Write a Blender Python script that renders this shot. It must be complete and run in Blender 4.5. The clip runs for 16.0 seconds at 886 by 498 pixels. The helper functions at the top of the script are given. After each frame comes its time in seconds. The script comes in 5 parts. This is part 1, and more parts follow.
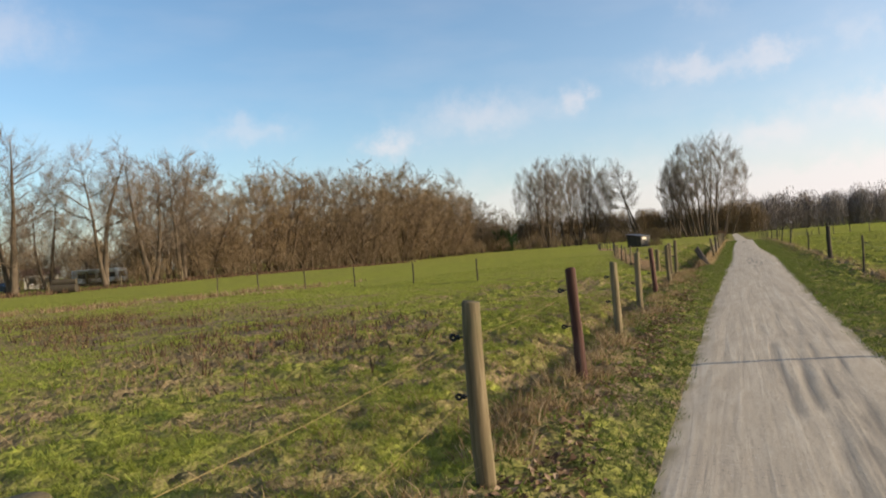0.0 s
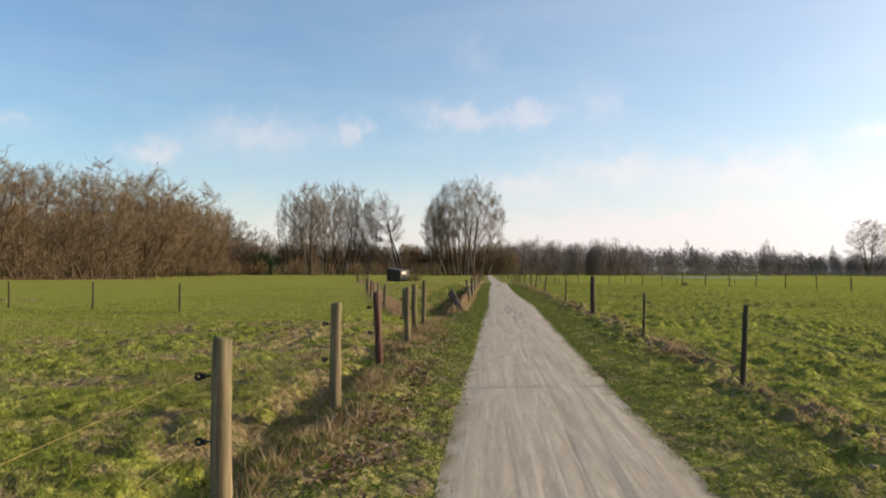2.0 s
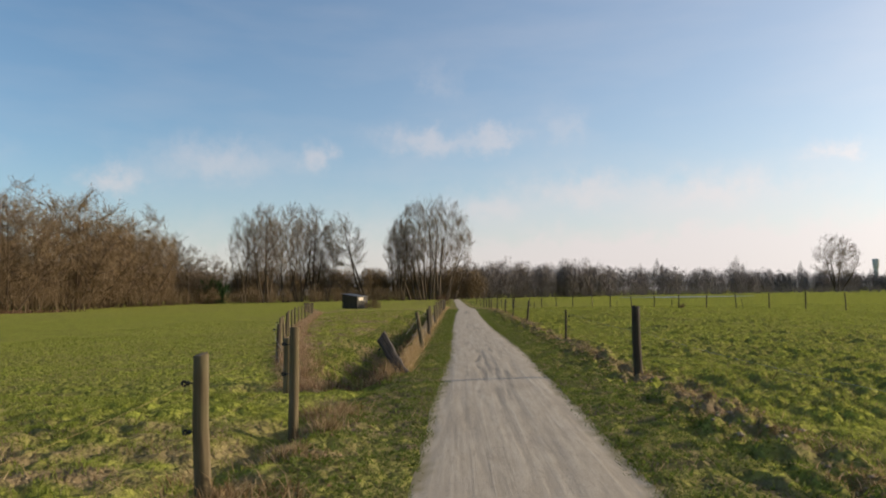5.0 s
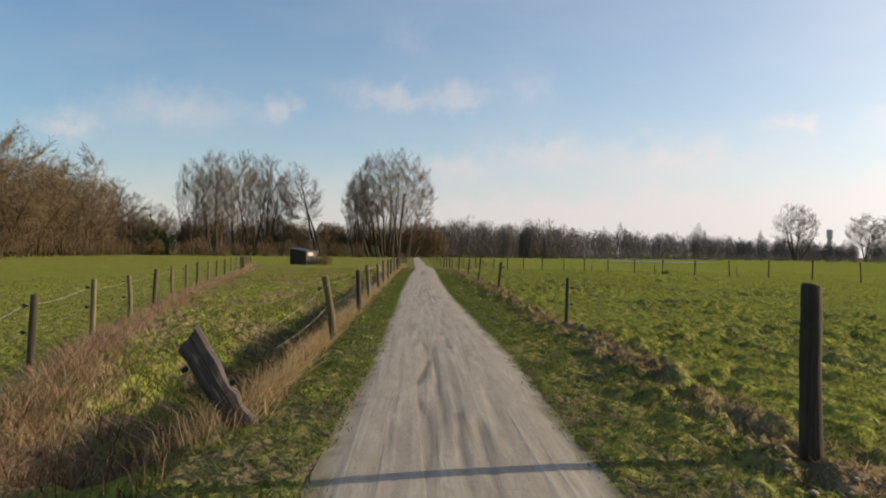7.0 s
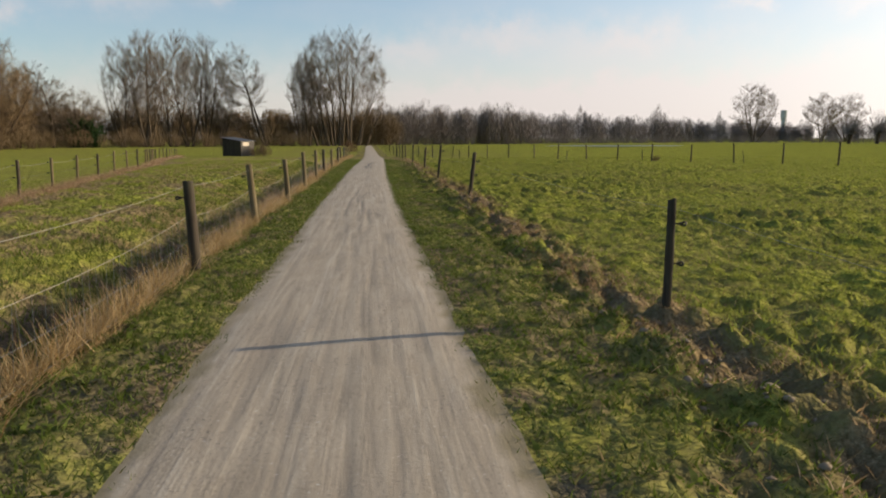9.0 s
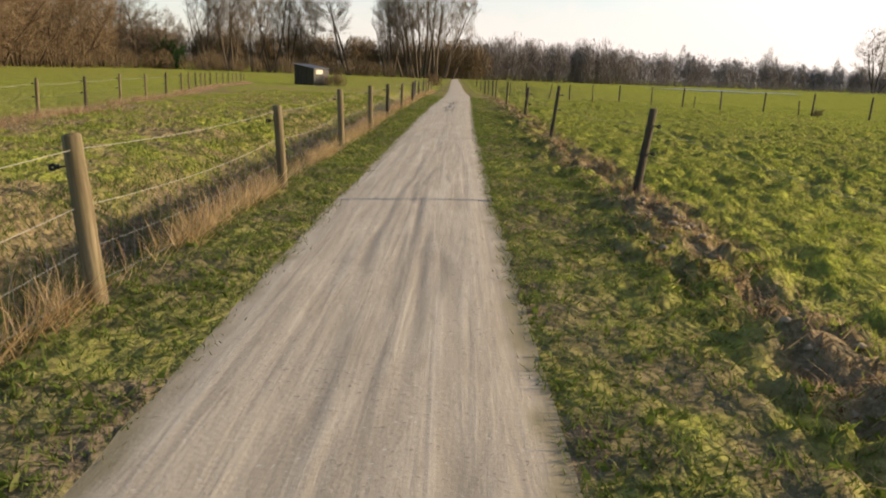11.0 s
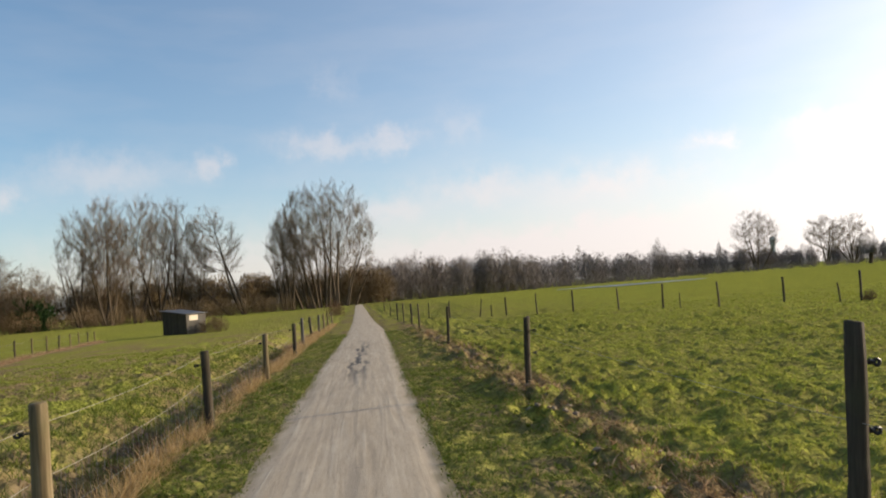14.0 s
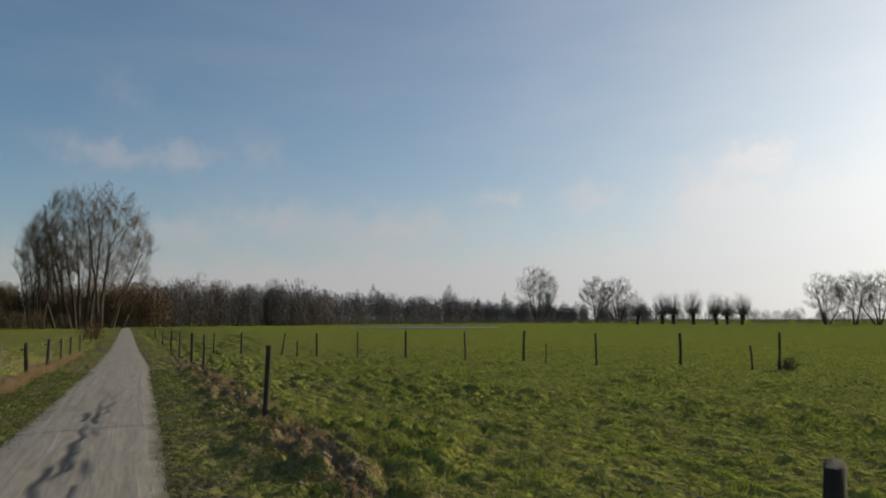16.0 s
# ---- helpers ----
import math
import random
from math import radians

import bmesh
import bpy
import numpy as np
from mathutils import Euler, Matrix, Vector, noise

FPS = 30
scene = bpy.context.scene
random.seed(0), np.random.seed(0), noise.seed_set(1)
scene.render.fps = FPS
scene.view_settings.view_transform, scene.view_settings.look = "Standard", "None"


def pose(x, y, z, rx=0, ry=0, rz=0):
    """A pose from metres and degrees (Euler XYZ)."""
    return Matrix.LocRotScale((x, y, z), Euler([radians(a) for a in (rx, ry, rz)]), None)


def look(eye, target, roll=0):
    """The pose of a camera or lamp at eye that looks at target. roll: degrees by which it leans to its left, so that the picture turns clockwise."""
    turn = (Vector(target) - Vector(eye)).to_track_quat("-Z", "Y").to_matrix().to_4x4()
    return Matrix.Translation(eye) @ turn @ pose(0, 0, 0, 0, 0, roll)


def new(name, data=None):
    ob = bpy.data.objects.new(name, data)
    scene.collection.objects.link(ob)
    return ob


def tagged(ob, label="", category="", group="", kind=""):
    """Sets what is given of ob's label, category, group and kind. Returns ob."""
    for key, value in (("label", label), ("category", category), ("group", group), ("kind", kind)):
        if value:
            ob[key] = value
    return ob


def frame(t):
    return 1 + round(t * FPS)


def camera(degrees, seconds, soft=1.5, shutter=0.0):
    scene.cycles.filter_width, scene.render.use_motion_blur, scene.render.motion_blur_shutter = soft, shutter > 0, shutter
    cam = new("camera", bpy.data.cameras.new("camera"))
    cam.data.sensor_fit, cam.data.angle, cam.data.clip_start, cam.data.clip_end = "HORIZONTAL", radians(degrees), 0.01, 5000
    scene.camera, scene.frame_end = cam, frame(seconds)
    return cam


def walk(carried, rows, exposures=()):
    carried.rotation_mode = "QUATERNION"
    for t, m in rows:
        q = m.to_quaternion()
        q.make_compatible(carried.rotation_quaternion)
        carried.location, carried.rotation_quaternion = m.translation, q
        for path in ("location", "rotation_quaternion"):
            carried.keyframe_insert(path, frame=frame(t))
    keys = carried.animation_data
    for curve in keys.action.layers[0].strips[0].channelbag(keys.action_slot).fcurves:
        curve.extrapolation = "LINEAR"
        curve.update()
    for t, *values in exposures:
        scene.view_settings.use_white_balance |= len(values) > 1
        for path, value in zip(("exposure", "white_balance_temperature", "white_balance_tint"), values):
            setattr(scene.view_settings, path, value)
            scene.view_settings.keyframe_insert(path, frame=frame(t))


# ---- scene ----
cam = camera(62.2, 16.0, soft=2.0)
PATH = [
    (0, (-0.633, -4.622, 1.565), (-1.372, -2.763, 1.565), -4.3),
    (0.5, (-0.723, -2.911, 1.571), (-1.642, -1.135, 1.623), -0.7),
    (1, (-0.801, -1.292, 1.581), (-1.711, 0.487, 1.67), -0.8),
    (1.5, (-0.817, 0.296, 1.63), (-1.389, 2.211, 1.712), -0.3),
    (2, (-0.834, 2.24, 1.58), (-0.958, 4.236, 1.634), 0.4),
    (2.5, (-0.765, 4.133, 1.561), (-0.715, 6.132, 1.607), 1.9),
    (3, (-0.73, 6.064, 1.546), (-0.704, 8.063, 1.585), 1.5),
    (3.5, (-0.674, 8.051, 1.526), (-0.684, 10.05, 1.579), -0.0),
    (3.7, (-0.683, 8.859, 1.555), (-0.7, 10.858, 1.629), 0.1),
    (5.8, (-0.632, 17.524, 1.651), (-0.654, 19.519, 1.787), -1.7),
    (6, (-0.59, 18.435, 1.581), (-0.56, 20.429, 1.723), -1.0),
    (6.5, (-0.454, 20.673, 1.581), (-0.384, 22.67, 1.66), -0.2),
    (7, (-0.263, 22.965, 1.553), (-0.193, 24.963, 1.559), 0.9),
    (7.5, (-0.166, 25.352, 1.612), (-0.21, 27.348, 1.733), 0.8),
    (8, (-0.003, 27.732, 1.584), (-0.031, 29.73, 1.67), 0.3),
    (8.5, (0.202, 30.116, 1.577), (0.305, 32.113, 1.561), 0.1),
    (8.7, (0.295, 31.084, 1.546), (0.484, 33.066, 1.358), -0.2),
    (10.8, (0.577, 40.701, 1.528), (0.676, 42.64, 1.047), 2.6),
    (11, (0.521, 41.67, 1.536), (0.499, 43.614, 1.065), 2.4),
    (11.5, (0.408, 44.046, 1.562), (0.391, 45.999, 1.131), 3.5),
    (12, (0.391, 46.407, 1.561), (0.456, 48.356, 1.12), -0.0),
    (12.4, (0.438, 48.356, 1.571), (0.64, 50.324, 1.28), 0.2),
    (12.5, (0.456, 48.847, 1.588), (0.667, 50.805, 1.242), 0.6),
    (13, (0.496, 51.297, 1.598), (0.689, 53.27, 1.332), 3.1),
    (13.5, (0.418, 53.692, 1.624), (0.478, 55.69, 1.569), 2.2),
    (14, (0.395, 56.065, 1.625), (0.623, 58.049, 1.736), -4.4),
    (14.5, (0.4, 58.432, 1.595), (0.807, 60.376, 1.828), -0.2),
    (15, (0.533, 60.883, 1.558), (1.181, 62.767, 1.733), -4.1),
    (15.5, (0.648, 63.091, 1.571), (1.35, 64.948, 1.813), -0.5),
    (16, (0.792, 65.547, 1.578), (1.565, 67.382, 1.767), 0.0),
]
EXPOSURES = [(0, 0.71, 6500, 10), (0.5, 0.78, 6500, 10), (1, 0.82, 6500, 10), (1.5, 0.77, 6500, 10), (2, 0.70, 6500, 10), (2.5, 0.59, 6500, 10), (3.5, 0.47, 6500, 10), (6, 0.36, 6500, 10), (8.5, 0.35, 6600, 10), (11, 0.85, 7000, 12), (12.5, 0.82, 7000, 12), (13.0, 0.84, 6900, 12), (13.5, 0.78, 6700, 10), (14, 0.6, 6600, 10), (14.5, 0.34, 6350, 7), (15.2, -0.08, 6220, 6), (16, -0.34, 6070, 5)]
walk(cam, [(t, look(eye, target, roll)) for t, eye, target, roll in PATH], EXPOSURES)
SUN_POWER, SKY_POWER = 4.7, 0.12
SKY_TINT, CLOUD, CLOUD_LIT = (0.925, 1.025, 1.05, 1), (4.8, 4.35, 4.3, 1), (13.5, 12.5, 11.8, 1)

# ---- world and sun ----
SUN_AZ, SUN_EL = radians(78.0), radians(15.5)
world = bpy.data.worlds.new("sky")
scene.world = world
world.use_nodes = True
wn, wl = world.node_tree.nodes, world.node_tree.links
wn.clear()


def wmath(op, a, b=None, c=None):
    n = wn.new("ShaderNodeMath")
    n.operation = op
    for i, v in enumerate((a, b, c)):
        if v is None:
            continue
        if isinstance(v, (int, float)):
            n.inputs[i].default_value = v
        else:
            wl.new(v, n.inputs[i])
    return n.outputs[0]


sky = wn.new("ShaderNodeTexSky")
sky.sky_type = "NISHITA"
sky.sun_disc = False
sky.sun_elevation, sky.sun_rotation = SUN_EL, SUN_AZ
sky.air_density, sky.dust_density, sky.ozone_density = 1.0, 0.9, 2.4
coord = wn.new("ShaderNodeTexCoord")
warp = wn.new("ShaderNodeTexNoise")
warp.inputs["Scale"].default_value = 26.0
warp.inputs["Detail"].default_value = 6.0
warp.inputs["Roughness"].default_value = 0.62
wl.new(coord.outputs["Generated"], warp.inputs["Vector"])
split = wn.new("ShaderNodeSeparateXYZ")
wl.new(coord.outputs["Generated"], split.inputs[0])
wcol = wn.new("ShaderNodeSeparateXYZ")
wl.new(warp.outputs["Color"], wcol.inputs[0])
az = wmath("MULTIPLY", wmath("ARCTAN2", split.outputs[0], split.outputs[1]), 57.2958)
el = wmath("MULTIPLY", wmath("ARCSINE", split.outputs[2]), 57.2958)
azw = wmath("ADD", az, wmath("MULTIPLY", wmath("SUBTRACT", wcol.outputs[0], 0.5), 7.0))
elw = wmath("ADD", el, wmath("MULTIPLY", wmath("SUBTRACT", wcol.outputs[1], 0.5), 4.0))
# small clouds: azimuth, elevation, half width, half height, thickness
PUFFS = [(-52, 16.5, 3.4, 2.0, .5), (-36, 9.8, 3.0, 1.0, .45), (-25, 8.5, 1.9, .9, .8), (-18, 9.9, 4.2, 1.4, .6),
         (-11, 10.3, 1.3, 1.0, .6), (-2, 11.8, 3.6, .8, .6), (3.5, 12.0, 1.9, .8, .5), (9, 12.4, 1.5, 1.2, .3),
         (10, 7.6, 3.6, 1.2, .6), (19, 7.0, 5.0, 1.2, .55), (27, 9.4, 1.3, .7, .6), (34, 9.2, 2.2, .9, .45),
         (43.5, 8.7, 3.0, 2.2, .7), (46.5, 11.6, 1.9, .9, .8), (53, 7.0, 5.0, 3.2, .6), (2.5, 6.6, 3.0, 1.1, .5), (-1.0, 16.5, 1.5, 1.2, .2)]
mask = None
for a, e, sa, se, k in PUFFS:
    u = wmath("DIVIDE", wmath("SUBTRACT", azw, float(a)), float(sa))
    v = wmath("DIVIDE", wmath("SUBTRACT", elw, float(e)), float(se))
    g = wmath("MULTIPLY", wmath("EXPONENT", wmath("MULTIPLY", wmath("ADD", wmath("MULTIPLY", u, u), wmath("MULTIPLY", v, v)), -1.0)), float(k) * 0.62)
    mask = g if mask is None else wmath("ADD", mask, g)
# a thin white bank low over the land, thicker towards the sun
lowband = wmath("EXPONENT", wmath("MULTIPLY", wmath("MAXIMUM", wmath("SUBTRACT", elw, 3.4), 0.0), -0.34))
towards = wmath("MULTIPLY_ADD", wmath("COSINE", wmath("DIVIDE", wmath("SUBTRACT", az, 45.0), 72.0)), 0.82, 0.0)
bank = wmath("MULTIPLY", lowband, wmath("MAXIMUM", towards, 0.0))
thin = wn.new("ShaderNodeTexNoise")
thin.inputs["Scale"].default_value = 5.0
thin.inputs["Detail"].default_value = 8.0
stretch = wn.new("ShaderNodeMapping")
stretch.inputs["Scale"].default_value = (1, 1, 4)
wl.new(coord.outputs["Generated"], stretch.inputs[0])
wl.new(stretch.outputs[0], thin.inputs["Vector"])
veil = wmath("MULTIPLY_ADD", wmath("MAXIMUM", wmath("SUBTRACT", thin.outputs["Fac"], 0.45), 0.0), 0.30, 0.015)
# it thickens towards the sun, and lights up there
veil = wmath("ADD", veil, wmath("MULTIPLY", wmath("MINIMUM", wmath("MAXIMUM", wmath("MULTIPLY_ADD", az, 0.0143, 0.36), 0.0), 1.0), 0.25))
ga, ge = wmath("DIVIDE", wmath("SUBTRACT", az, 78.0), 37.0), wmath("DIVIDE", wmath("SUBTRACT", el, 12.0), 22.0)
glow = wmath("EXPONENT", wmath("MULTIPLY", wmath("ADD", wmath("MULTIPLY", ga, ga), wmath("MULTIPLY", ge, ge)), -1.0))
mask = wmath("MINIMUM", wmath("ADD", wmath("ADD", wmath("ADD", mask, bank), veil), wmath("MULTIPLY", glow, 0.56)), 0.92)
mixer = wn.new("ShaderNodeMix")
mixer.data_type = "RGBA"
wl.new(mask, mixer.inputs[0])
tint = wn.new("ShaderNodeMix")
tint.data_type, tint.blend_type = "RGBA", "MULTIPLY"
tint.inputs[0].default_value = 1.0
wl.new(sky.outputs[0], tint.inputs[6])
tint.inputs[7].default_value = SKY_TINT
wl.new(tint.outputs[2], mixer.inputs[6])
shine = wn.new("ShaderNodeMix")
shine.data_type = "RGBA"
wl.new(glow, shine.inputs[0])
shine.inputs[6].default_value, shine.inputs[7].default_value = CLOUD, CLOUD_LIT
wl.new(shine.outputs[2], mixer.inputs[7])
back = wn.new("ShaderNodeBackground")
back.inputs["Strength"].default_value = SKY_POWER
wl.new(mixer.outputs[2], back.inputs[0])
out = wn.new("ShaderNodeOutputWorld")
wl.new(back.outputs[0], out.inputs[0])

sun = new("sun", bpy.data.lights.new("sun", "SUN"))
sun.data.energy, sun.data.angle, sun.data.color = SUN_POWER, radians(0.6), (1.0, 0.84, 0.63)
sun_dir = Vector((math.sin(SUN_AZ) * math.cos(SUN_EL), math.cos(SUN_AZ) * math.cos(SUN_EL), math.sin(SUN_EL)))
sun.matrix_world = look((60, 20, 40), Vector((60, 20, 40)) - sun_dir)


# ---- materials ----
class Mat:
    """Short ways to wire a node material."""

    def __init__(self, name, rough=0.8, metal=0.0, spec=0.3):
        self.m = bpy.data.materials.new(name)
        self.m.use_nodes = True
        self.n, self.l = self.m.node_tree.nodes, self.m.node_tree.links
        self.b = self.n["Principled BSDF"]
        self.b.inputs["Roughness"].default_value = rough
        self.b.inputs["Metallic"].default_value = metal
        self.b.inputs["Specular IOR Level"].default_value = spec

    def put(self, value, socket):
        if hasattr(value, "is_linked"):
            self.l.new(value, socket)
        else:
            socket.default_value = value

    def coords(self, scale=(1, 1, 1), kind="Object"):
        c, m = self.n.new("ShaderNodeTexCoord"), self.n.new("ShaderNodeMapping")
        m.inputs["Scale"].default_value = scale
        self.l.new(c.outputs[kind], m.inputs[0])
        return m.outputs[0]

    def noise(self, scale, detail=4.0, rough=0.55, vec=None, dist=0.0):
        n = self.n.new("ShaderNodeTexNoise")
        n.inputs["Scale"].default_value, n.inputs["Detail"].default_value = scale, detail
        n.inputs["Roughness"].default_value, n.inputs["Distortion"].default_value = rough, dist
        self.l.new(self.coords() if vec is None else vec, n.inputs["Vector"])
        return n.outputs["Fac"]

    def cushions(self, scale):
        v = self.n.new("ShaderNodeTexVoronoi")
        v.inputs["Scale"].default_value = scale
        warp_, add = self.n.new("ShaderNodeTexNoise"), self.n.new("ShaderNodeVectorMath")
        warp_.inputs["Scale"].default_value = scale * 0.9
        add.operation = "ADD"
        c = self.coords()
        mul = self.n.new("ShaderNodeVectorMath")
        mul.operation = "SCALE"
        mul.inputs["Scale"].default_value = 0.9 / scale
        self.l.new(c, warp_.inputs["Vector"])
        self.l.new(warp_.outputs["Color"], mul.inputs[0])
        self.l.new(c, add.inputs[0])
        self.l.new(mul.outputs[0], add.inputs[1])
        self.l.new(add.outputs[0], v.inputs["Vector"])
        return v.outputs["Distance"]

    def ramp(self, fac, *stops):
        r = self.n.new("ShaderNodeValToRGB")
        while len(r.color_ramp.elements) < len(stops):
            r.color_ramp.elements.new(0.5)
        for e, (p, c) in zip(r.color_ramp.elements, stops):
            e.position, e.color = p, (*c, 1) if len(c) == 3 else c
        self.l.new(fac, r.inputs[0])
        return r.outputs[0]

    def mix(self, fac, a, b, blend="MIX"):
        x = self.n.new("ShaderNodeMix")
        x.data_type, x.blend_type = "RGBA", blend
        self.put(fac, x.inputs[0])
        for v, s in ((a, x.inputs[6]), (b, x.inputs[7])):
            self.put((*v, 1) if isinstance(v, tuple) and len(v) == 3 else v, s)
        return x.outputs[2]

    def math(self, op, a, b=0.0):
        x = self.n.new("ShaderNodeMath")
        x.operation = op
        self.put(a, x.inputs[0])
        self.put(b, x.inputs[1])
        return x.outputs[0]

    def attr(self, name):
        a = self.n.new("ShaderNodeAttribute")
        a.attribute_name = name
        return a.outputs["Fac"]

    def island(self):
        return self.n.new("ShaderNodeNewGeometry").outputs["Random Per Island"]

    def chance(self):
        return self.n.new("ShaderNodeObjectInfo").outputs["Random"]

    def colour(self, c):
        self.put(c, self.b.inputs["Base Color"])
        return self

    def bump(self, height, strength=0.5, distance=0.02):
        x = self.n.new("ShaderNodeBump")
        x.inputs["Strength"].default_value, x.inputs["Distance"].default_value = strength, distance
        self.l.new(height, x.inputs["Height"])
        self.l.new(x.outputs[0], self.b.inputs["Normal"])
        return self


def ground_material():
    k = Mat("meadow", rough=1.0, spec=0.0)
    big, mid = k.noise(0.09, 3), k.noise(0.8, 5, 0.6)
    fine = k.noise(9.0, 5, 0.7)
    green = k.ramp(mid, (0.30, (0.222, 0.224, 0.044)), (0.5, (0.287, 0.312, 0.052)), (0.70, (0.353, 0.365, 0.068)))
    green = k.mix(k.math("MULTIPLY", big, 0.45), green, (0.219, 0.228, 0.044))
    # fine dark gaps between the leaves: shade put into the green
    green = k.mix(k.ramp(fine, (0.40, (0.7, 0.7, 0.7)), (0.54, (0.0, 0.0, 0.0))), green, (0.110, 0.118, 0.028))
    green = k.mix(k.ramp(k.noise(38.0, 3, 0.7), (0.55, (0.0, 0.0, 0.0)), (0.70, (0.3, 0.3, 0.3))), green, (0.290, 0.295, 0.075))
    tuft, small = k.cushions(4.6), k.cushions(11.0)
    # the gaps round each cushion darkened, their shade put into the colour
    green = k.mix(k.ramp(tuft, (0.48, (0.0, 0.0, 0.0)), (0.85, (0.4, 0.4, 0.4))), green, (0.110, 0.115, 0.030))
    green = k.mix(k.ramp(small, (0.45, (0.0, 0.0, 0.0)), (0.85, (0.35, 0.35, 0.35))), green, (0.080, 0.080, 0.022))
    straw = k.ramp(k.noise(26.0, 6, 0.8), (0.32, (0.095, 0.070, 0.034)), (0.52, (0.225, 0.168, 0.090)), (0.70, (0.390, 0.298, 0.176)))
    mud = k.ramp(k.noise(11.0, 5, 0.7), (0.3, (0.078, 0.060, 0.038)), (0.7, (0.215, 0.165, 0.110)))
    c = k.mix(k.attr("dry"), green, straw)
    # mud; in the tuft hollows this colour also carries their shade
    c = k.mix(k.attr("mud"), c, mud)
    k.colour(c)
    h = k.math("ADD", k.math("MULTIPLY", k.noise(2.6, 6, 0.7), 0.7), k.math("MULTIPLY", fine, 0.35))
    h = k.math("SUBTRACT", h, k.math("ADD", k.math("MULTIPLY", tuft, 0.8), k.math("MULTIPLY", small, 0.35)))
    k.bump(h, 1.0, 0.13)
    return k.m


def path_material():
    k = Mat("stone_dust", rough=0.9, spec=0.2)
    streak = k.noise(1.0, 5, 0.55, k.coords((4.0, 0.55, 1)), 1.5)
    fine = k.noise(1.0, 4, 0.65, k.coords((15, 2.2, 1)), 1.3)
    broad = k.noise(1.0, 3, 0.5, k.coords((1.6, 0.05, 1)))
    patch, grit, stone = k.noise(1.1, 6, 0.7), k.noise(95.0, 4, 0.85), k.noise(34.0, 2, 0.6)
    c = k.ramp(streak, (0.25, (0.275, 0.226, 0.165)), (0.5, (0.360, 0.303, 0.228)), (0.75, (0.430, 0.370, 0.286)))
    c = k.mix(k.ramp(fine, (0.34, (0.6, 0.6, 0.6)), (0.46, (0, 0, 0))), c, (0.235, 0.195, 0.146))
    trail = k.noise(1.0, 4, 0.55, k.coords((8.5, 0.24, 1)), 0.9)
    c = k.mix(k.ramp(trail, (0.34, (0.6, 0.6, 0.6)), (0.46, (0, 0, 0))), c, (0.230, 0.194, 0.152))
    c = k.mix(k.ramp(trail, (0.55, (0, 0, 0)), (0.68, (0.55, 0.55, 0.55))), c, (0.490, 0.432, 0.350))
    c = k.mix(k.math("MULTIPLY", broad, 0.3), c, (0.385, 0.325, 0.248))
    c = k.mix(k.ramp(patch, (0.50, (0, 0, 0)), (0.75, (0.7, 0.7, 0.7))), c, (0.310, 0.262, 0.207))
    c = k.mix(k.math("MULTIPLY", grit, 0.3), c, (0.270, 0.236, 0.192))
    # darker and paler stones lying in the dust
    c = k.mix(k.math("MULTIPLY", k.ramp(stone, (0.62, (0, 0, 0)), (0.70, (0.8, 0.8, 0.8))), k.ramp(patch, (0.42, (0.1, 0.1, 0.1)), (0.6, (1, 1, 1)))), c, (0.150, 0.130, 0.108))
    c = k.mix(k.ramp(stone, (0.27, (0.5, 0.5, 0.5)), (0.34, (0, 0, 0))), c, (0.540, 0.500, 0.440))
    c = k.mix(k.attr("wet"), c, (0.060, 0.053, 0.046))
    c = k.mix(k.attr("edge"), c, (0.205, 0.172, 0.105))
    k.colour(c)
    k.bump(k.math("ADD", k.math("ADD", k.math("MULTIPLY", trail, 1.2), k.math("MULTIPLY", streak, 0.6)), k.math("ADD", k.math("MULTIPLY", grit, 0.25), k.math("MULTIPLY", stone, 0.4))), 0.42, 0.014)
    rr = k.mix(k.attr("wet"), (0.9, 0.9, 0.9), (0.65, 0.65, 0.65))
    k.put(rr, k.b.inputs["Roughness"])
    return k.m


def blade_material(name, stops, through_light=0.45):
    k = Mat(name, rough=0.7, spec=0.15)
    c = k.ramp(k.island(), *stops)
    c = k.mix(k.math("MULTIPLY", k.noise(0.35, 3), 0.5), c, stops[0][1])
    k.colour(c)
    t, mx = k.n.new("ShaderNodeBsdfTranslucent"), k.n.new("ShaderNodeMixShader")
    mx.inputs[0].default_value = through_light
    k.l.new(c, t.inputs[0])
    k.l.new(k.b.outputs[0], mx.inputs[1])
    k.l.new(t.outputs[0], mx.inputs[2])
    k.l.new(mx.outputs[0], k.n["Material Output"].inputs[0])
    return k.m


def wood_material(name, dark, mid, light, algae=0.3):
    k = Mat(name, rough=0.85, spec=0.2)
    v = k.coords((30, 30, 1.6))
    grain = k.noise(1.0, 6, 0.65, v, 0.4)
    c = k.ramp(grain, (0.25, dark), (0.5, mid), (0.78, light))
    c = k.mix(k.math("MULTIPLY", k.chance(), 0.5), c, dark)
    c = k.mix(k.math("MULTIPLY", k.ramp(k.noise(3.5, 4), (0.45, (0, 0, 0)), (0.7, (1, 1, 1))), algae), c, (0.085, 0.095, 0.035))
    k.colour(c)
    k.bump(grain, 0.8, 0.008)
    return k.m


def bark_material(name, dark, light, vary=0.5):
    k = Mat(name, rough=0.9, spec=0.1)
    c = k.ramp(k.noise(3.0, 4, 0.6, k.coords((1, 1, 0.35))), (0.3, dark), (0.7, light))
    c = k.mix(k.math("MULTIPLY", k.chance(), vary), c, dark)
    k.colour(c)
    return k.m


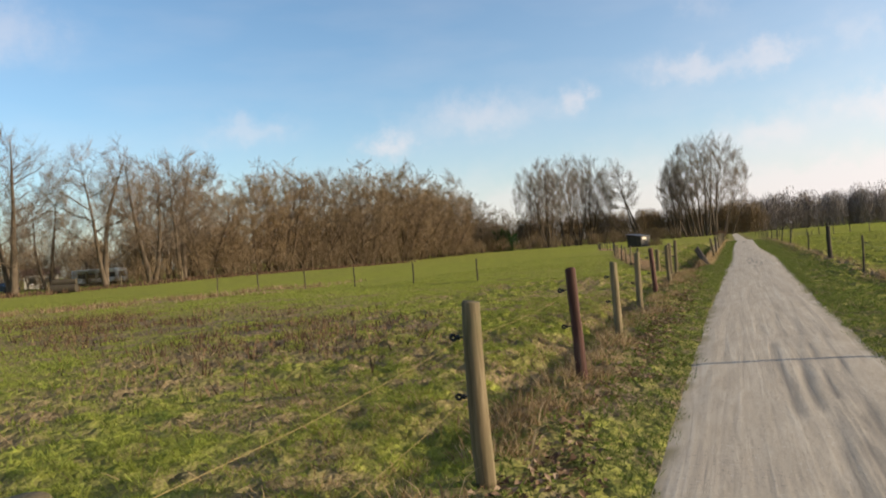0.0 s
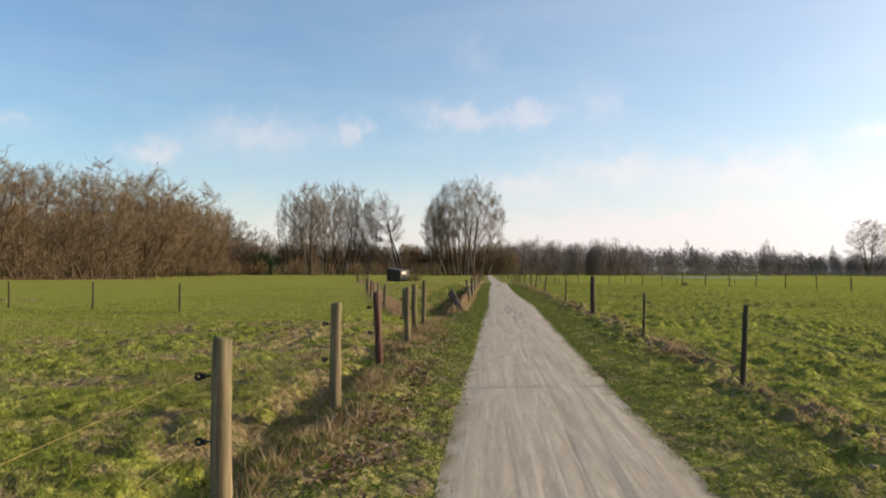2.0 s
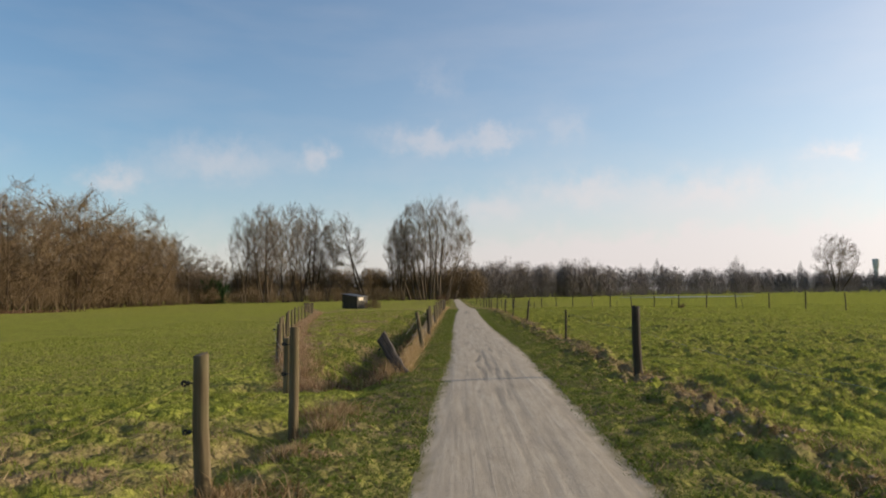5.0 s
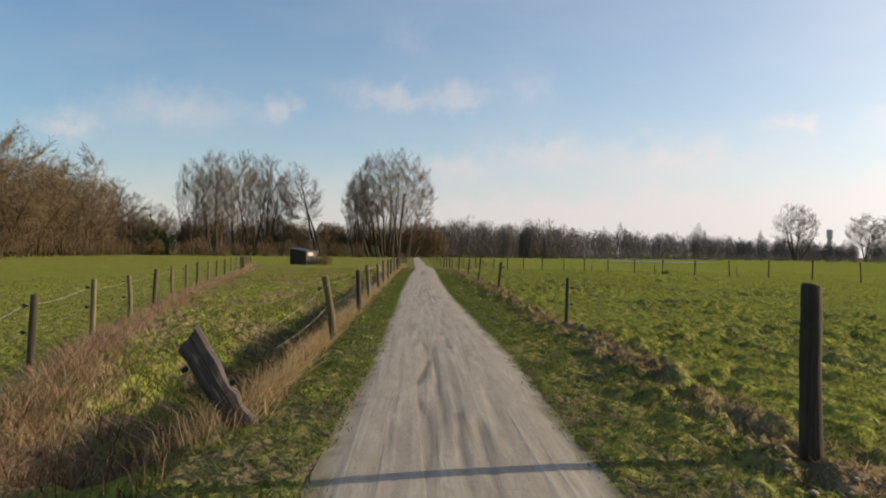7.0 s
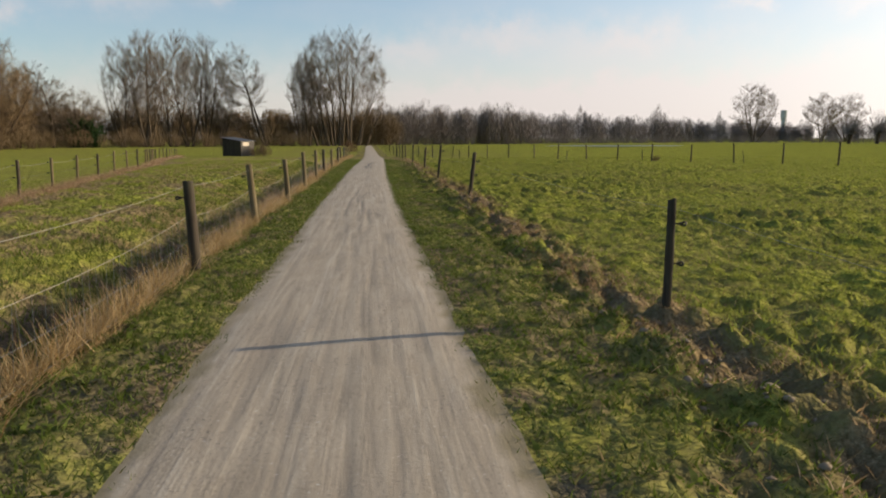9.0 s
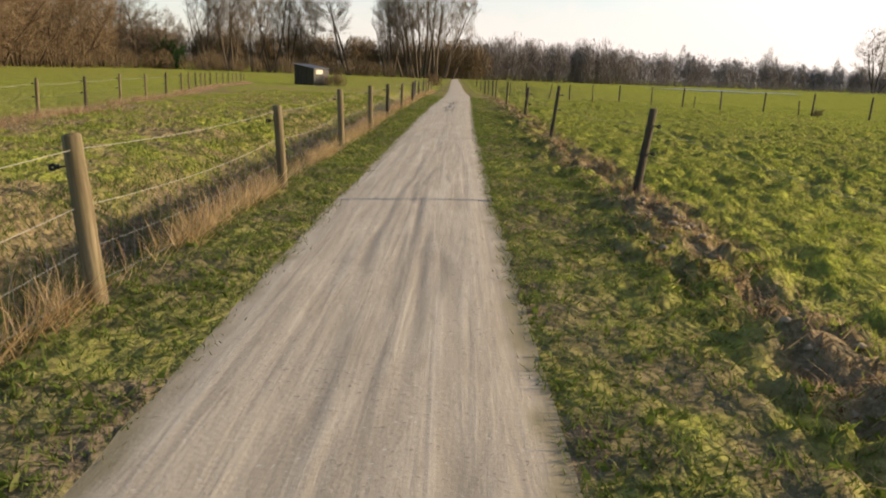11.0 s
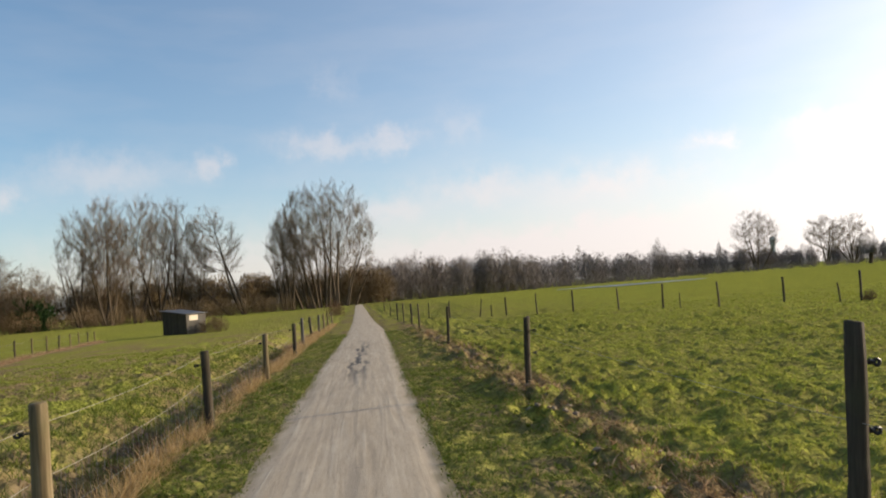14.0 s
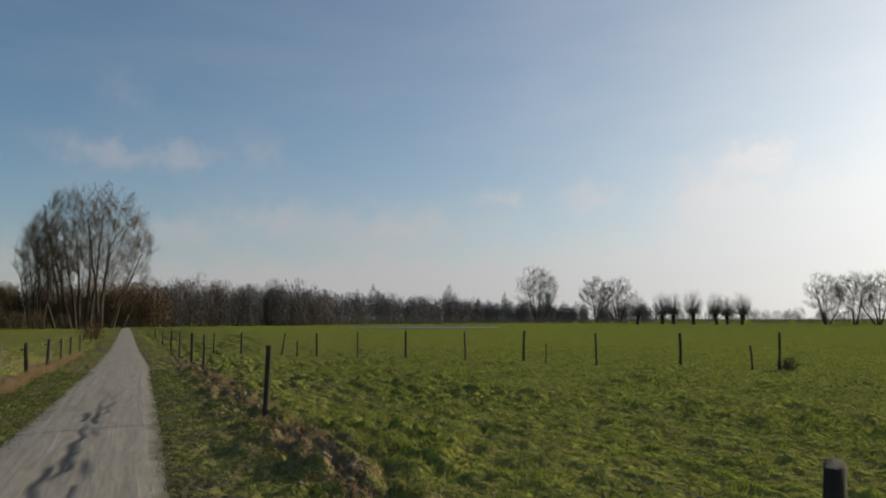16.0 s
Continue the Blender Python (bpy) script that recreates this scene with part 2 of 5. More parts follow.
def twig_material(name, a, b):
    k = Mat(name, rough=0.8, spec=0.1)
    c = k.mix(k.island(), a, b)
    c = k.mix(k.math("MULTIPLY", k.chance(), 0.45), c, (a[0] * 0.75, a[1] * 0.85, a[2] * 1.05))
    k.colour(c)
    return k.m


def plain(name, rgb, rough=0.6, metal=0.0, grain=8.0, amount=0.35, bump=0.15):
    k = Mat(name, rough=rough, metal=metal)
    n = k.noise(grain, 5, 0.65)
    k.colour(k.mix(k.math("MULTIPLY", n, amount), rgb, tuple(v * 0.55 for v in rgb)))
    k.bump(k.noise(grain * 6, 4), bump, 0.005)
    return k.m


M_GROUND, M_PATH = ground_material(), path_material()
M_GRASS = blade_material("green_blades", [(0.0, (0.124, 0.139, 0.024)), (0.45, (0.217, 0.252, 0.038)), (0.80, (0.282, 0.318, 0.054)), (0.95, (0.332, 0.332, 0.085)), (1.0, (0.351, 0.295, 0.130))])
# a darker green than the meadow blades, the verge's shade put into the colour
M_VERGE_SHADED = blade_material("shaded_verge_blades", [(0.0, (0.060, 0.081, 0.014)), (0.45, (0.121, 0.158, 0.026)), (0.78, (0.147, 0.188, 0.034)), (0.92, (0.184, 0.184, 0.057)), (1.0, (0.226, 0.192, 0.089))])
M_SOIL = plain("turned_soil", (0.290, 0.222, 0.150), 0.95, grain=14, amount=0.8, bump=0.6)
M_STRAW = blade_material("straw_blades", [(0.0, (0.105, 0.066, 0.028)), (0.5, (0.325, 0.218, 0.108)), (1.0, (0.540, 0.405, 0.235))], 0.45)
M_REED = blade_material("reddish_straw", [(0.0, (0.120, 0.062, 0.026)), (0.5, (0.430, 0.290, 0.165)), (1.0, (0.640, 0.470, 0.300))], 0.45)
M_OCHRE = blade_material("ochre_straw", [(0.0, (0.200, 0.125, 0.050)), (0.5, (0.480, 0.330, 0.150)), (1.0, (0.680, 0.510, 0.280))], 0.5)
M_WEED = blade_material("dead_weed", [(0.0, (0.045, 0.026, 0.014)), (0.5, (0.120, 0.068, 0.036)), (1.0, (0.230, 0.142, 0.080))], 0.25)
M_LEAF = blade_material("fallen_leaves", [(0.0, (0.060, 0.035, 0.020)), (0.6, (0.200, 0.118, 0.066)), (1.0, (0.380, 0.275, 0.180))], 0.1)
M_POST = wood_material("weathered_post", (0.044, 0.032, 0.016), (0.160, 0.120, 0.064), (0.290, 0.228, 0.136))
M_RED = wood_material("reddish_post", (0.030, 0.014, 0.011), (0.085, 0.036, 0.026), (0.200, 0.140, 0.110), 0.1)
M_DARK = wood_material("dark_post", (0.022, 0.017, 0.012), (0.062, 0.047, 0.032), (0.130, 0.102, 0.072), 0.25)
M_GREY = wood_material("grey_board", (0.035, 0.031, 0.027), (0.100, 0.090, 0.079), (0.210, 0.190, 0.170), 0.15)
M_ROT = wood_material("rotten_wood", (0.030, 0.024, 0.022), (0.105, 0.088, 0.080), (0.230, 0.196, 0.176), 0.1)
M_PLASTIC = plain("black_plastic", (0.012, 0.012, 0.013), 0.45, grain=20)
M_WIRE = plain("galvanised_wire", (0.22, 0.22, 0.21), 0.6, 0.5, grain=30)
M_TAPE = plain("fence_tape", (0.27, 0.25, 0.20), 0.8, grain=40)
M_CORD = plain("yellow_cord", (0.26, 0.19, 0.07), 0.8, grain=60)
M_BARK_G = bark_material("grey_bark", (0.058, 0.043, 0.029), (0.140, 0.108, 0.075))
M_BARK_B = bark_material("brown_bark", (0.045, 0.031, 0.020), (0.110, 0.078, 0.050))
M_TWIG_B = twig_material("brown_twigs", (0.156, 0.107, 0.056), (0.262, 0.184, 0.104))
M_TWIG_G = twig_material("grey_twigs", (0.150, 0.108, 0.070), (0.250, 0.188, 0.128))
# for far trees: distance haze put in as a paler, greyer twig colour
M_TWIG_HAZY = twig_material("hazy_twigs", (0.180, 0.150, 0.134), (0.250, 0.212, 0.190))
M_FIR = twig_material("conifer_needles", (0.028, 0.056, 0.018), (0.060, 0.100, 0.032))
M_WHITE = plain("white_sheet", (0.78, 0.77, 0.74), 0.5)
M_CREAM = plain("cream_render", (0.62, 0.54, 0.42), 0.9)
M_GLASS = plain("dark_window", (0.03, 0.035, 0.04), 0.08, grain=1.0, amount=0.1, bump=0.0)
M_ROOF = plain("roof_tiles", (0.16, 0.085, 0.06), 0.8)
M_CONCRETE = plain("concrete", (0.52, 0.52, 0.51), 0.9, grain=0.4)
M_SHEET = plain("corrugated_sheet", (0.17, 0.165, 0.16), 0.5, 0.4, grain=2.0)
M_RUBBER = plain("tyre_rubber", (0.015, 0.015, 0.015), 0.8)
M_CAR = plain("car_paint", (0.02, 0.03, 0.05), 0.25, grain=1.0, amount=0.1, bump=0.0)


def water_material():
    k = Mat("flood_water", rough=0.42, spec=0.5)
    k.colour((0.10, 0.11, 0.11, 1))
    k.b.inputs["IOR"].default_value = 1.33
    k.bump(k.noise(3.0, 4, 0.6), 1.0, 0.12)
    return k.m


M_WATER = water_material()


# ---- building helpers ----
def mesh_obj(name, verts, faces, material, parent=None, smooth=False):
    me = bpy.data.meshes.new(name)
    me.from_pydata(verts, [], faces)
    me.update()
    me.materials.append(material)
    if smooth:
        me.polygons.foreach_set("use_smooth", [True] * len(me.polygons))
    ob = new(name, me)
    ob.parent = parent
    return ob


def array_mesh(name, verts, faces, material, smooth=False):
    """A mesh from arrays of vertices (n, 3) and equal-sided faces (m, k), built at once."""
    me = bpy.data.meshes.new(name)
    k = faces.shape[1]
    me.vertices.add(len(verts))
    me.vertices.foreach_set("co", np.asarray(verts, np.float32).ravel())
    me.loops.add(faces.size)
    me.loops.foreach_set("vertex_index", faces.astype(np.int32).ravel())
    me.polygons.add(len(faces))
    me.polygons.foreach_set("loop_start", np.arange(0, faces.size, k, dtype=np.int32))
    me.polygons.foreach_set("use_smooth", np.full(len(faces), smooth))
    me.update()
    me.validate()
    me.materials.append(material)
    return me


def part(name, bm, material, parent, label="", at=(0, 0, 0), smooth=False):
    me = bpy.data.meshes.new(name)
    bm.to_mesh(me)
    bm.free()
    me.materials.append(material)
    if smooth:
        me.polygons.foreach_set("use_smooth", [True] * len(me.polygons))
    ob = new(name, me)
    ob.parent = parent
    ob.location = at
    if label:
        tagged(ob, label)
    return ob


def box_bm(x0, x1, y0, y1, z0, z1, bevel=0.0, bm=None):
    bm = bm or bmesh.new()
    r = bmesh.ops.create_cube(bm, size=1)
    bmesh.ops.scale(bm, vec=(x1 - x0, y1 - y0, z1 - z0), verts=r["verts"])
    bmesh.ops.translate(bm, vec=((x0 + x1) / 2, (y0 + y1) / 2, (z0 + z1) / 2), verts=r["verts"])
    if bevel:
        edges = {e for v in r["verts"] for e in v.link_edges}
        bmesh.ops.bevel(bm, geom=list(edges), offset=bevel, segments=1, affect="EDGES")
    return bm


def tubes(pts, rad, sides):
    """Vertices and quads for polylines pts (n, m, 3) with radii rad (n, m)."""
    n, m, _ = pts.shape
    d = np.gradient(pts, axis=1)
    d /= np.linalg.norm(d, axis=2, keepdims=True) + 1e-9
    ref = np.where(np.abs(d[..., 2:3]) > 0.9, np.array([1.0, 0, 0]), np.array([0, 0, 1.0]))
    u = np.cross(d, ref)
    u /= np.linalg.norm(u, axis=2, keepdims=True) + 1e-9
    v = np.cross(d, u)
    a = np.linspace(0, 2 * np.pi, sides, endpoint=False)
    ring = u[:, :, None] * np.cos(a)[:, None] + v[:, :, None] * np.sin(a)[:, None]
    verts = (pts[:, :, None] + ring * rad[:, :, None, None]).reshape(-1, 3)
    i = (np.arange(n)[:, None, None] * m + np.arange(m - 1)[None, :, None]) * sides
    j = np.arange(sides)[None, None]
    k = (j + 1) % sides
    quads = np.stack([i + j, i + k, i + sides + k, i + sides + j], -1).reshape(-1, 4)
    return verts, quads


def tube_mesh(name, groups, material, smooth=True):
    """One mesh of several groups of polylines (pts, rad, sides)."""
    vs, fs, off = [], [], 0
    for pts, rad, sides in groups:
        v, f = tubes(pts, rad, sides)
        vs.append(v)
        fs.append(f + off)
        off += len(v)
    return array_mesh(name, np.concatenate(vs), np.concatenate(fs), material, smooth)


def spikes(rng, start, way, length, wide):
    """Tapering single twigs: one triangle each."""
    side = np.cross(way, rng.normal(0, 1, way.shape))
    side *= (wide * 0.5) / (np.linalg.norm(side, axis=1, keepdims=True) + 1e-9)
    v = np.stack([start - side, start + side, start + way * length[:, None]], 1).reshape(-1, 3)
    return v, np.arange(len(v)).reshape(-1, 3)


def twig_mesh(name, groups, thorns, material):
    """One mesh of tubes and of spikes (vertices and triangles)."""
    vs, fs, off = [], [], 0
    for pts, rad, sides in groups:
        v, f = tubes(pts, rad, sides)
        vs.append(v)
        fs.append(np.concatenate([f[:, [0, 1, 2]], f[:, [0, 2, 3]]]) + off)
        off += len(v)
    for v, f in thorns:
        vs.append(v)
        fs.append(f + off)
        off += len(v)
    return array_mesh(name, np.concatenate(vs), np.concatenate(fs), material)


def sstep(a, b, x):
    t = np.clip((np.asarray(x, float) - a) / (b - a), 0, 1)
    return t * t * (3 - 2 * t)


def lattice(seed):
    rng = np.random.default_rng(seed)
    return rng.random((256, 256))


_LAT = [lattice(s) for s in range(6)]


def vnoise(x, y, scale, n=0):
    """Smooth value noise in 0..1, with cells of the given size."""
    x, y = np.asarray(x, float) / scale + 37.3 * n, np.asarray(y, float) / scale + 11.7 * n
    i, j = np.floor(x).astype(int), np.floor(y).astype(int)
    u, v = x - i, y - j
    u, v = u * u * (3 - 2 * u), v * v * (3 - 2 * v)
    g = _LAT[n % 6]
    a, b = g[i % 256, j % 256], g[(i + 1) % 256, j % 256]
    c, d = g[i % 256, (j + 1) % 256], g[(i + 1) % 256, (j + 1) % 256]
    return (a * (1 - u) + b * u) * (1 - v) + (c * (1 - u) + d * u) * v


# ---- the lie of the land ----
def path_mid(y):
    return np.interp(y, [-30, 10, 20, 34, 50, 66, 80, 95, 150, 260], [-0.22, -0.22, -0.08, 0.16, 0.05, 0.14, 0.33, 0.5, 0.2, -0.6])


def narrowing(y):
    """By how much the path's half width shrinks further on."""
    return np.interp(y, [34, 50], [0.0, 0.10])


def off_path(x, y):
    """How far from the path's middle a place lies, counted as where the path is widest."""
    return np.abs(x - path_mid(y)) + narrowing(y)


PATH_HALF = 0.95
F_LINE = [(-3.5, 26.5), (-5.3, 33.0), (-7.3, 42.6), (-9.4, 53.5), (-13.2, 78.5), (-17.6, 96.0), (-23.0, 125.0)]


def f_line(y):
    return np.interp(y, [p[1] for p in F_LINE], [p[0] for p in F_LINE])


def ditch_depth(x, y):
    """How deep the ditches cut: one along the wire-mesh fence, one along the cross fence."""
    along = np.exp(-(((x + 2.85) / np.where(x > -2.85, 0.38, 0.85)) ** 2) * 0.5) * sstep(28.0, 29.5, y) * (1 - sstep(112, 120, y)) * 0.68
    across = np.exp(-(((y - 28.0 + 0.0 * (x + 2)) / 0.42) ** 2) * 0.5) * sstep(-2.0, -2.5, x) * sstep(-26, -20, x) * np.where(x > -5.0, 0.5, 0.22)
    return np.maximum(along, across)


def cells(x, y, size, n=0):
    """Rounded cushions with narrow gaps between them: their height in 0..1, each of its own."""
    x, y = np.asarray(x, float), np.asarray(y, float)
    u = x / size + 0.9 * vnoise(x, y, size * 1.4, n) + 61.0 * n
    v = y / size + 0.9 * vnoise(x, y, size * 1.4, n + 1) + 23.0 * n
    i, j = np.floor(u).astype(int), np.floor(v).astype(int)
    first, second, own = np.full(u.shape, 9.0), np.full(u.shape, 9.0), np.zeros(u.shape)
    ga, gb, gc = _LAT[n % 6], _LAT[(n + 1) % 6], _LAT[(n + 2) % 6]
    for di in (-1, 0, 1):
        for dj in (-1, 0, 1):
            ii, jj = (i + di) % 256, (j + dj) % 256
            d = np.hypot(i + di + 0.15 + 0.7 * ga[ii, jj] - u, j + dj + 0.15 + 0.7 * gb[ii, jj] - v)
            nearer = d < first
            second = np.where(nearer, first, np.minimum(second, d))
            own = np.where(nearer, gc[ii, jj], own)
            first = np.where(nearer, d, first)
    return sstep(0.0, 0.55, second - first) * (0.30 + 0.70 * own)


def tussock(x, y):
    """Grazed tufts: 0 in the hollows between them, 1 on their crowns."""
    return np.clip(0.72 * cells(x, y, 0.50, 1) + 0.45 * cells(x, y, 0.24, 3), 0, 1)


def relief(x, y):
    x, y = np.asarray(x, float), np.asarray(y, float)
    z = -0.65 * sstep(70, 140, y)
    off = off_path(x, y)
    near = np.exp(-np.maximum(np.abs(x) - 25, 0) / 40)
    rough = sstep(1.3, 3.0, off)
    away = np.maximum(np.abs(x) - 4.0, 0)
    coarse = 0.45 + 0.55 * sstep(0.35, 0.65, vnoise(x, y, 3.2, 2) * 0.65 + vnoise(x, y, 9.0, 0) * 0.35)
    smooth_field = sstep(0.6, -0.2, x - f_line(y)) * sstep(25.5, 27.5, y) * (x < 0)
    tuss = tussock(x, y) * np.where(x > 0, 0.21, 0.17) * (1 - 0.85 * smooth_field) * coarse * np.exp(-np.maximum(away - np.where(x < 0, 3.0, 14.0), 0) / np.where(x < 0, 4.0, 9.0))
    z = z + rough * near * (tuss - 0.08)
    z = z + (vnoise(x, y, 3.5, 4) - 0.5) * 0.10 * rough + (vnoise(x, y, 22, 5) - 0.5) * 0.25 * sstep(6, 25, off) * (1 - 0.8 * sstep(100, 140, y))
    # the lumpy trodden bank under the fence on the sunny side
    bank = np.exp(-(((x - 2.75) / 0.55) ** 2)) * sstep(-20, -10, y) * (1 - sstep(95, 125, y))
    z = z + bank * (cells(x, y, 0.62, 2) * 0.18 + cells(x, y, 0.27, 0) * 0.10 - 0.09)
    z = z + 0.15 * np.exp(-(((x + 2.15) / 0.55) ** 2)) * (1 - sstep(19, 26, y)) + 0.12 * sstep(-2.6, -3.6, x) * (1 - sstep(20, 26, y)) * sstep(-30, -12, x)
    # the tussocks under the pasture fence
    lump = np.exp(-(((x + 2.45) / 0.5) ** 2)) * (1 - sstep(24, 26, y))
    z = z + lump * (vnoise(x, y, 0.45, 5) * 0.17 - 0.08)
    # the shallow hollow trodden along it
    z = z - 0.20 * np.exp(-(((x + 2.80 + 0.25 * (vnoise(x, y, 2.5, 1) - 0.5)) / 0.30) ** 2)) * (1 - sstep(23, 26, y)) * sstep(0.25, 0.55, vnoise(x, y, 2.2, 3))
    z = z - ditch_depth(x, y)
    z = z + (cells(x, y, 0.19, 4) - 0.4) * 0.045 * sstep(1.15, 1.5, off) * (1 - sstep(2.2, 2.6, off)) * (ditch_depth(x, y) < 0.1)
    z = z + ((vnoise(x, y, 0.17, 4) - 0.5) * 0.05 + (vnoise(x, y, 0.4, 3) - 0.5) * 0.09) * sstep(1.1, 1.5, off) * np.exp(-off / 8)
    basin = np.exp(-((((x - 68) / 24) ** 2 + ((y - 234) / 20) ** 2) ** 2))
    z = z * (1 - basin) - 0.60 * basin
    return z - 0.024 * (1 - sstep(PATH_HALF - 0.10, PATH_HALF + 0.2, off))


def dryness(x, y):
    x, y = np.asarray(x, float), np.asarray(y, float)
    n = vnoise(x, y, 0.35, 0) * 0.5 + vnoise(x, y, 1.3, 3) * 0.5
    strip = np.exp(-(((x - 2.90) / 0.52) ** 2)) * (1 - sstep(100, 125, y)) * 1.1
    strip = np.maximum(strip, np.exp(-(((x + 2.35) / 0.65) ** 2)) * (1 - sstep(25, 27, y)) * 1.0)
    strip = np.maximum(strip, np.exp(-(((x + 2.05) / 0.24) ** 2)) * sstep(29, 30, y) * (1 - sstep(115, 125, y)) * 1.7)
    strip = np.maximum(strip, np.exp(-(((x - f_line(y) - 0.7) / 0.75) ** 2)) * sstep(26.5, 28, y) * (1 - sstep(118, 128, y)) * 1.7)
    strip = np.maximum(strip, np.exp(-(((y - 27.6) / 0.6) ** 2)) * sstep(-3, -5, x) * sstep(-29, -24, x) * 1.1)
    strip = np.maximum(strip, np.exp(-(((y - 22.0 - 1.2 * (x + 31)) / 4.5) ** 2)) * sstep(-22, -26, x) * sstep(-44, -36, x) * 1.4)
    field = 0.55 * sstep(-2.2, -3.0, x) * (1 - sstep(20, 26, y)) + 0.20 * np.exp(-np.maximum(np.abs(x) - 12, 0) / 10) + 0.42 * sstep(-3.0, -3.6, x) * sstep(28, 30, y) * sstep(-0.2, 0.5, x - f_line(y)) * (1 - sstep(95, 125, y)) + 0.15 * sstep(-25, -40, x)
    return np.clip((np.maximum(strip, field) * 1.5) * sstep(0.25, 0.75, n), 0, 1)


def mud_and_shade(x, y):
    x, y = np.asarray(x, float), np.asarray(y, float)
    n = vnoise(x, y, 0.3, 5) * 0.6 + vnoise(x, y, 1.0, 1) * 0.4
    m = np.exp(-(((x - 2.75) / 0.40) ** 2)) * (1 - sstep(95, 120, y)) * 0.42
    m = np.maximum(m, np.exp(-(((x + 1.75) / 0.25) ** 2)) * (1 - sstep(10, 14, y)) * 0.9)
    m = np.maximum(m, sstep(0.25, 0.5, ditch_depth(x, y)))
    weeds = np.exp(-(((y - 9.2 + 0.35 * (x + 12)) / 3.2) ** 2)) * sstep(-4, -7, x) * sstep(-30, -18, x) * 1.0
    m = np.maximum(m, weeds)
    off = off_path(x, y)
    m = np.maximum(m, (0.5 + 0.4 * (1 - sstep(1.1, 1.3, off))) * sstep(0.8, 0.9, off) * (1 - sstep(2.0, 2.5, off)))
    # hollows between tufts: some mud, and their shade put into its dark colour
    hollow = sstep(0.40, 0.05, tussock(x, y)) * (0.16 + 0.42 * n) * sstep(1.9, 2.6, off) * np.exp(-np.maximum(np.abs(x) - 8, 0) / 10)
    verge = 0.40 * sstep(0.8, 0.9, off) * (1 - sstep(2.0, 2.4, off)) * (0.6 + 0.4 * sstep(0.3, 0.6, vnoise(x, y, 0.2, 2)))
    return np.clip(np.maximum(np.maximum(m * 1.6 * sstep(0.40, 0.65, n), hollow), verge), 0, 1)


def grid_lines(bands, far, grow):
    """Grid lines in bands (from, to, step), then ever wider out to the horizon on both sides."""
    inner = np.concatenate([np.arange(a, b - st / 2, st) for a, b, st in bands] + [[bands[-1][1]]])
    outs = []
    for sign, edge, step in ((-1, bands[0][0], bands[0][2]), (1, bands[-1][1], bands[-1][2])):
        st, p, line = step, edge, []
        while abs(p - edge) < far:
            st *= grow
            p += sign * st
            line.append(p)
        outs.append(line)
    return np.concatenate([outs[0][::-1], inner, outs[1]])


def build_ground():
    xs = grid_lines([(-20, -12, 0.30), (-12, -6, 0.16), (-6, -1.2, 0.10), (-1.2, 1.2, 0.3), (1.2, 2.0, 0.10), (2.0, 3.6, 0.07), (3.6, 9, 0.10), (9, 15, 0.16), (15, 28, 0.26)], 4200, 1.13)
    ys = grid_lines([(-3, 70, 0.125), (70, 82, 0.2), (82, 104, 0.36)], 4200, 1.11)
    X, Y = np.meshgrid(xs, ys, indexing="ij")
    Z = relief(X, Y)
    v = np.stack([X, Y, Z], -1).reshape(-1, 3)
    a, b = len(xs), len(ys)
    i = np.arange(a - 1)[:, None] * b + np.arange(b - 1)[None]
    f = np.stack([i, i + b, i + b + 1, i + 1], -1).reshape(-1, 4)
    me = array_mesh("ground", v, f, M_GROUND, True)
    for key, fn in (("dry", dryness), ("mud", mud_and_shade)):
        at = me.attributes.new(key, "FLOAT", "POINT")
        at.data.foreach_set("value", fn(X, Y).astype(np.float32).ravel())
    tagged(new("ground", me), "rough green winter pasture with tussocks, straw and mud", "meadow", kind="structure")


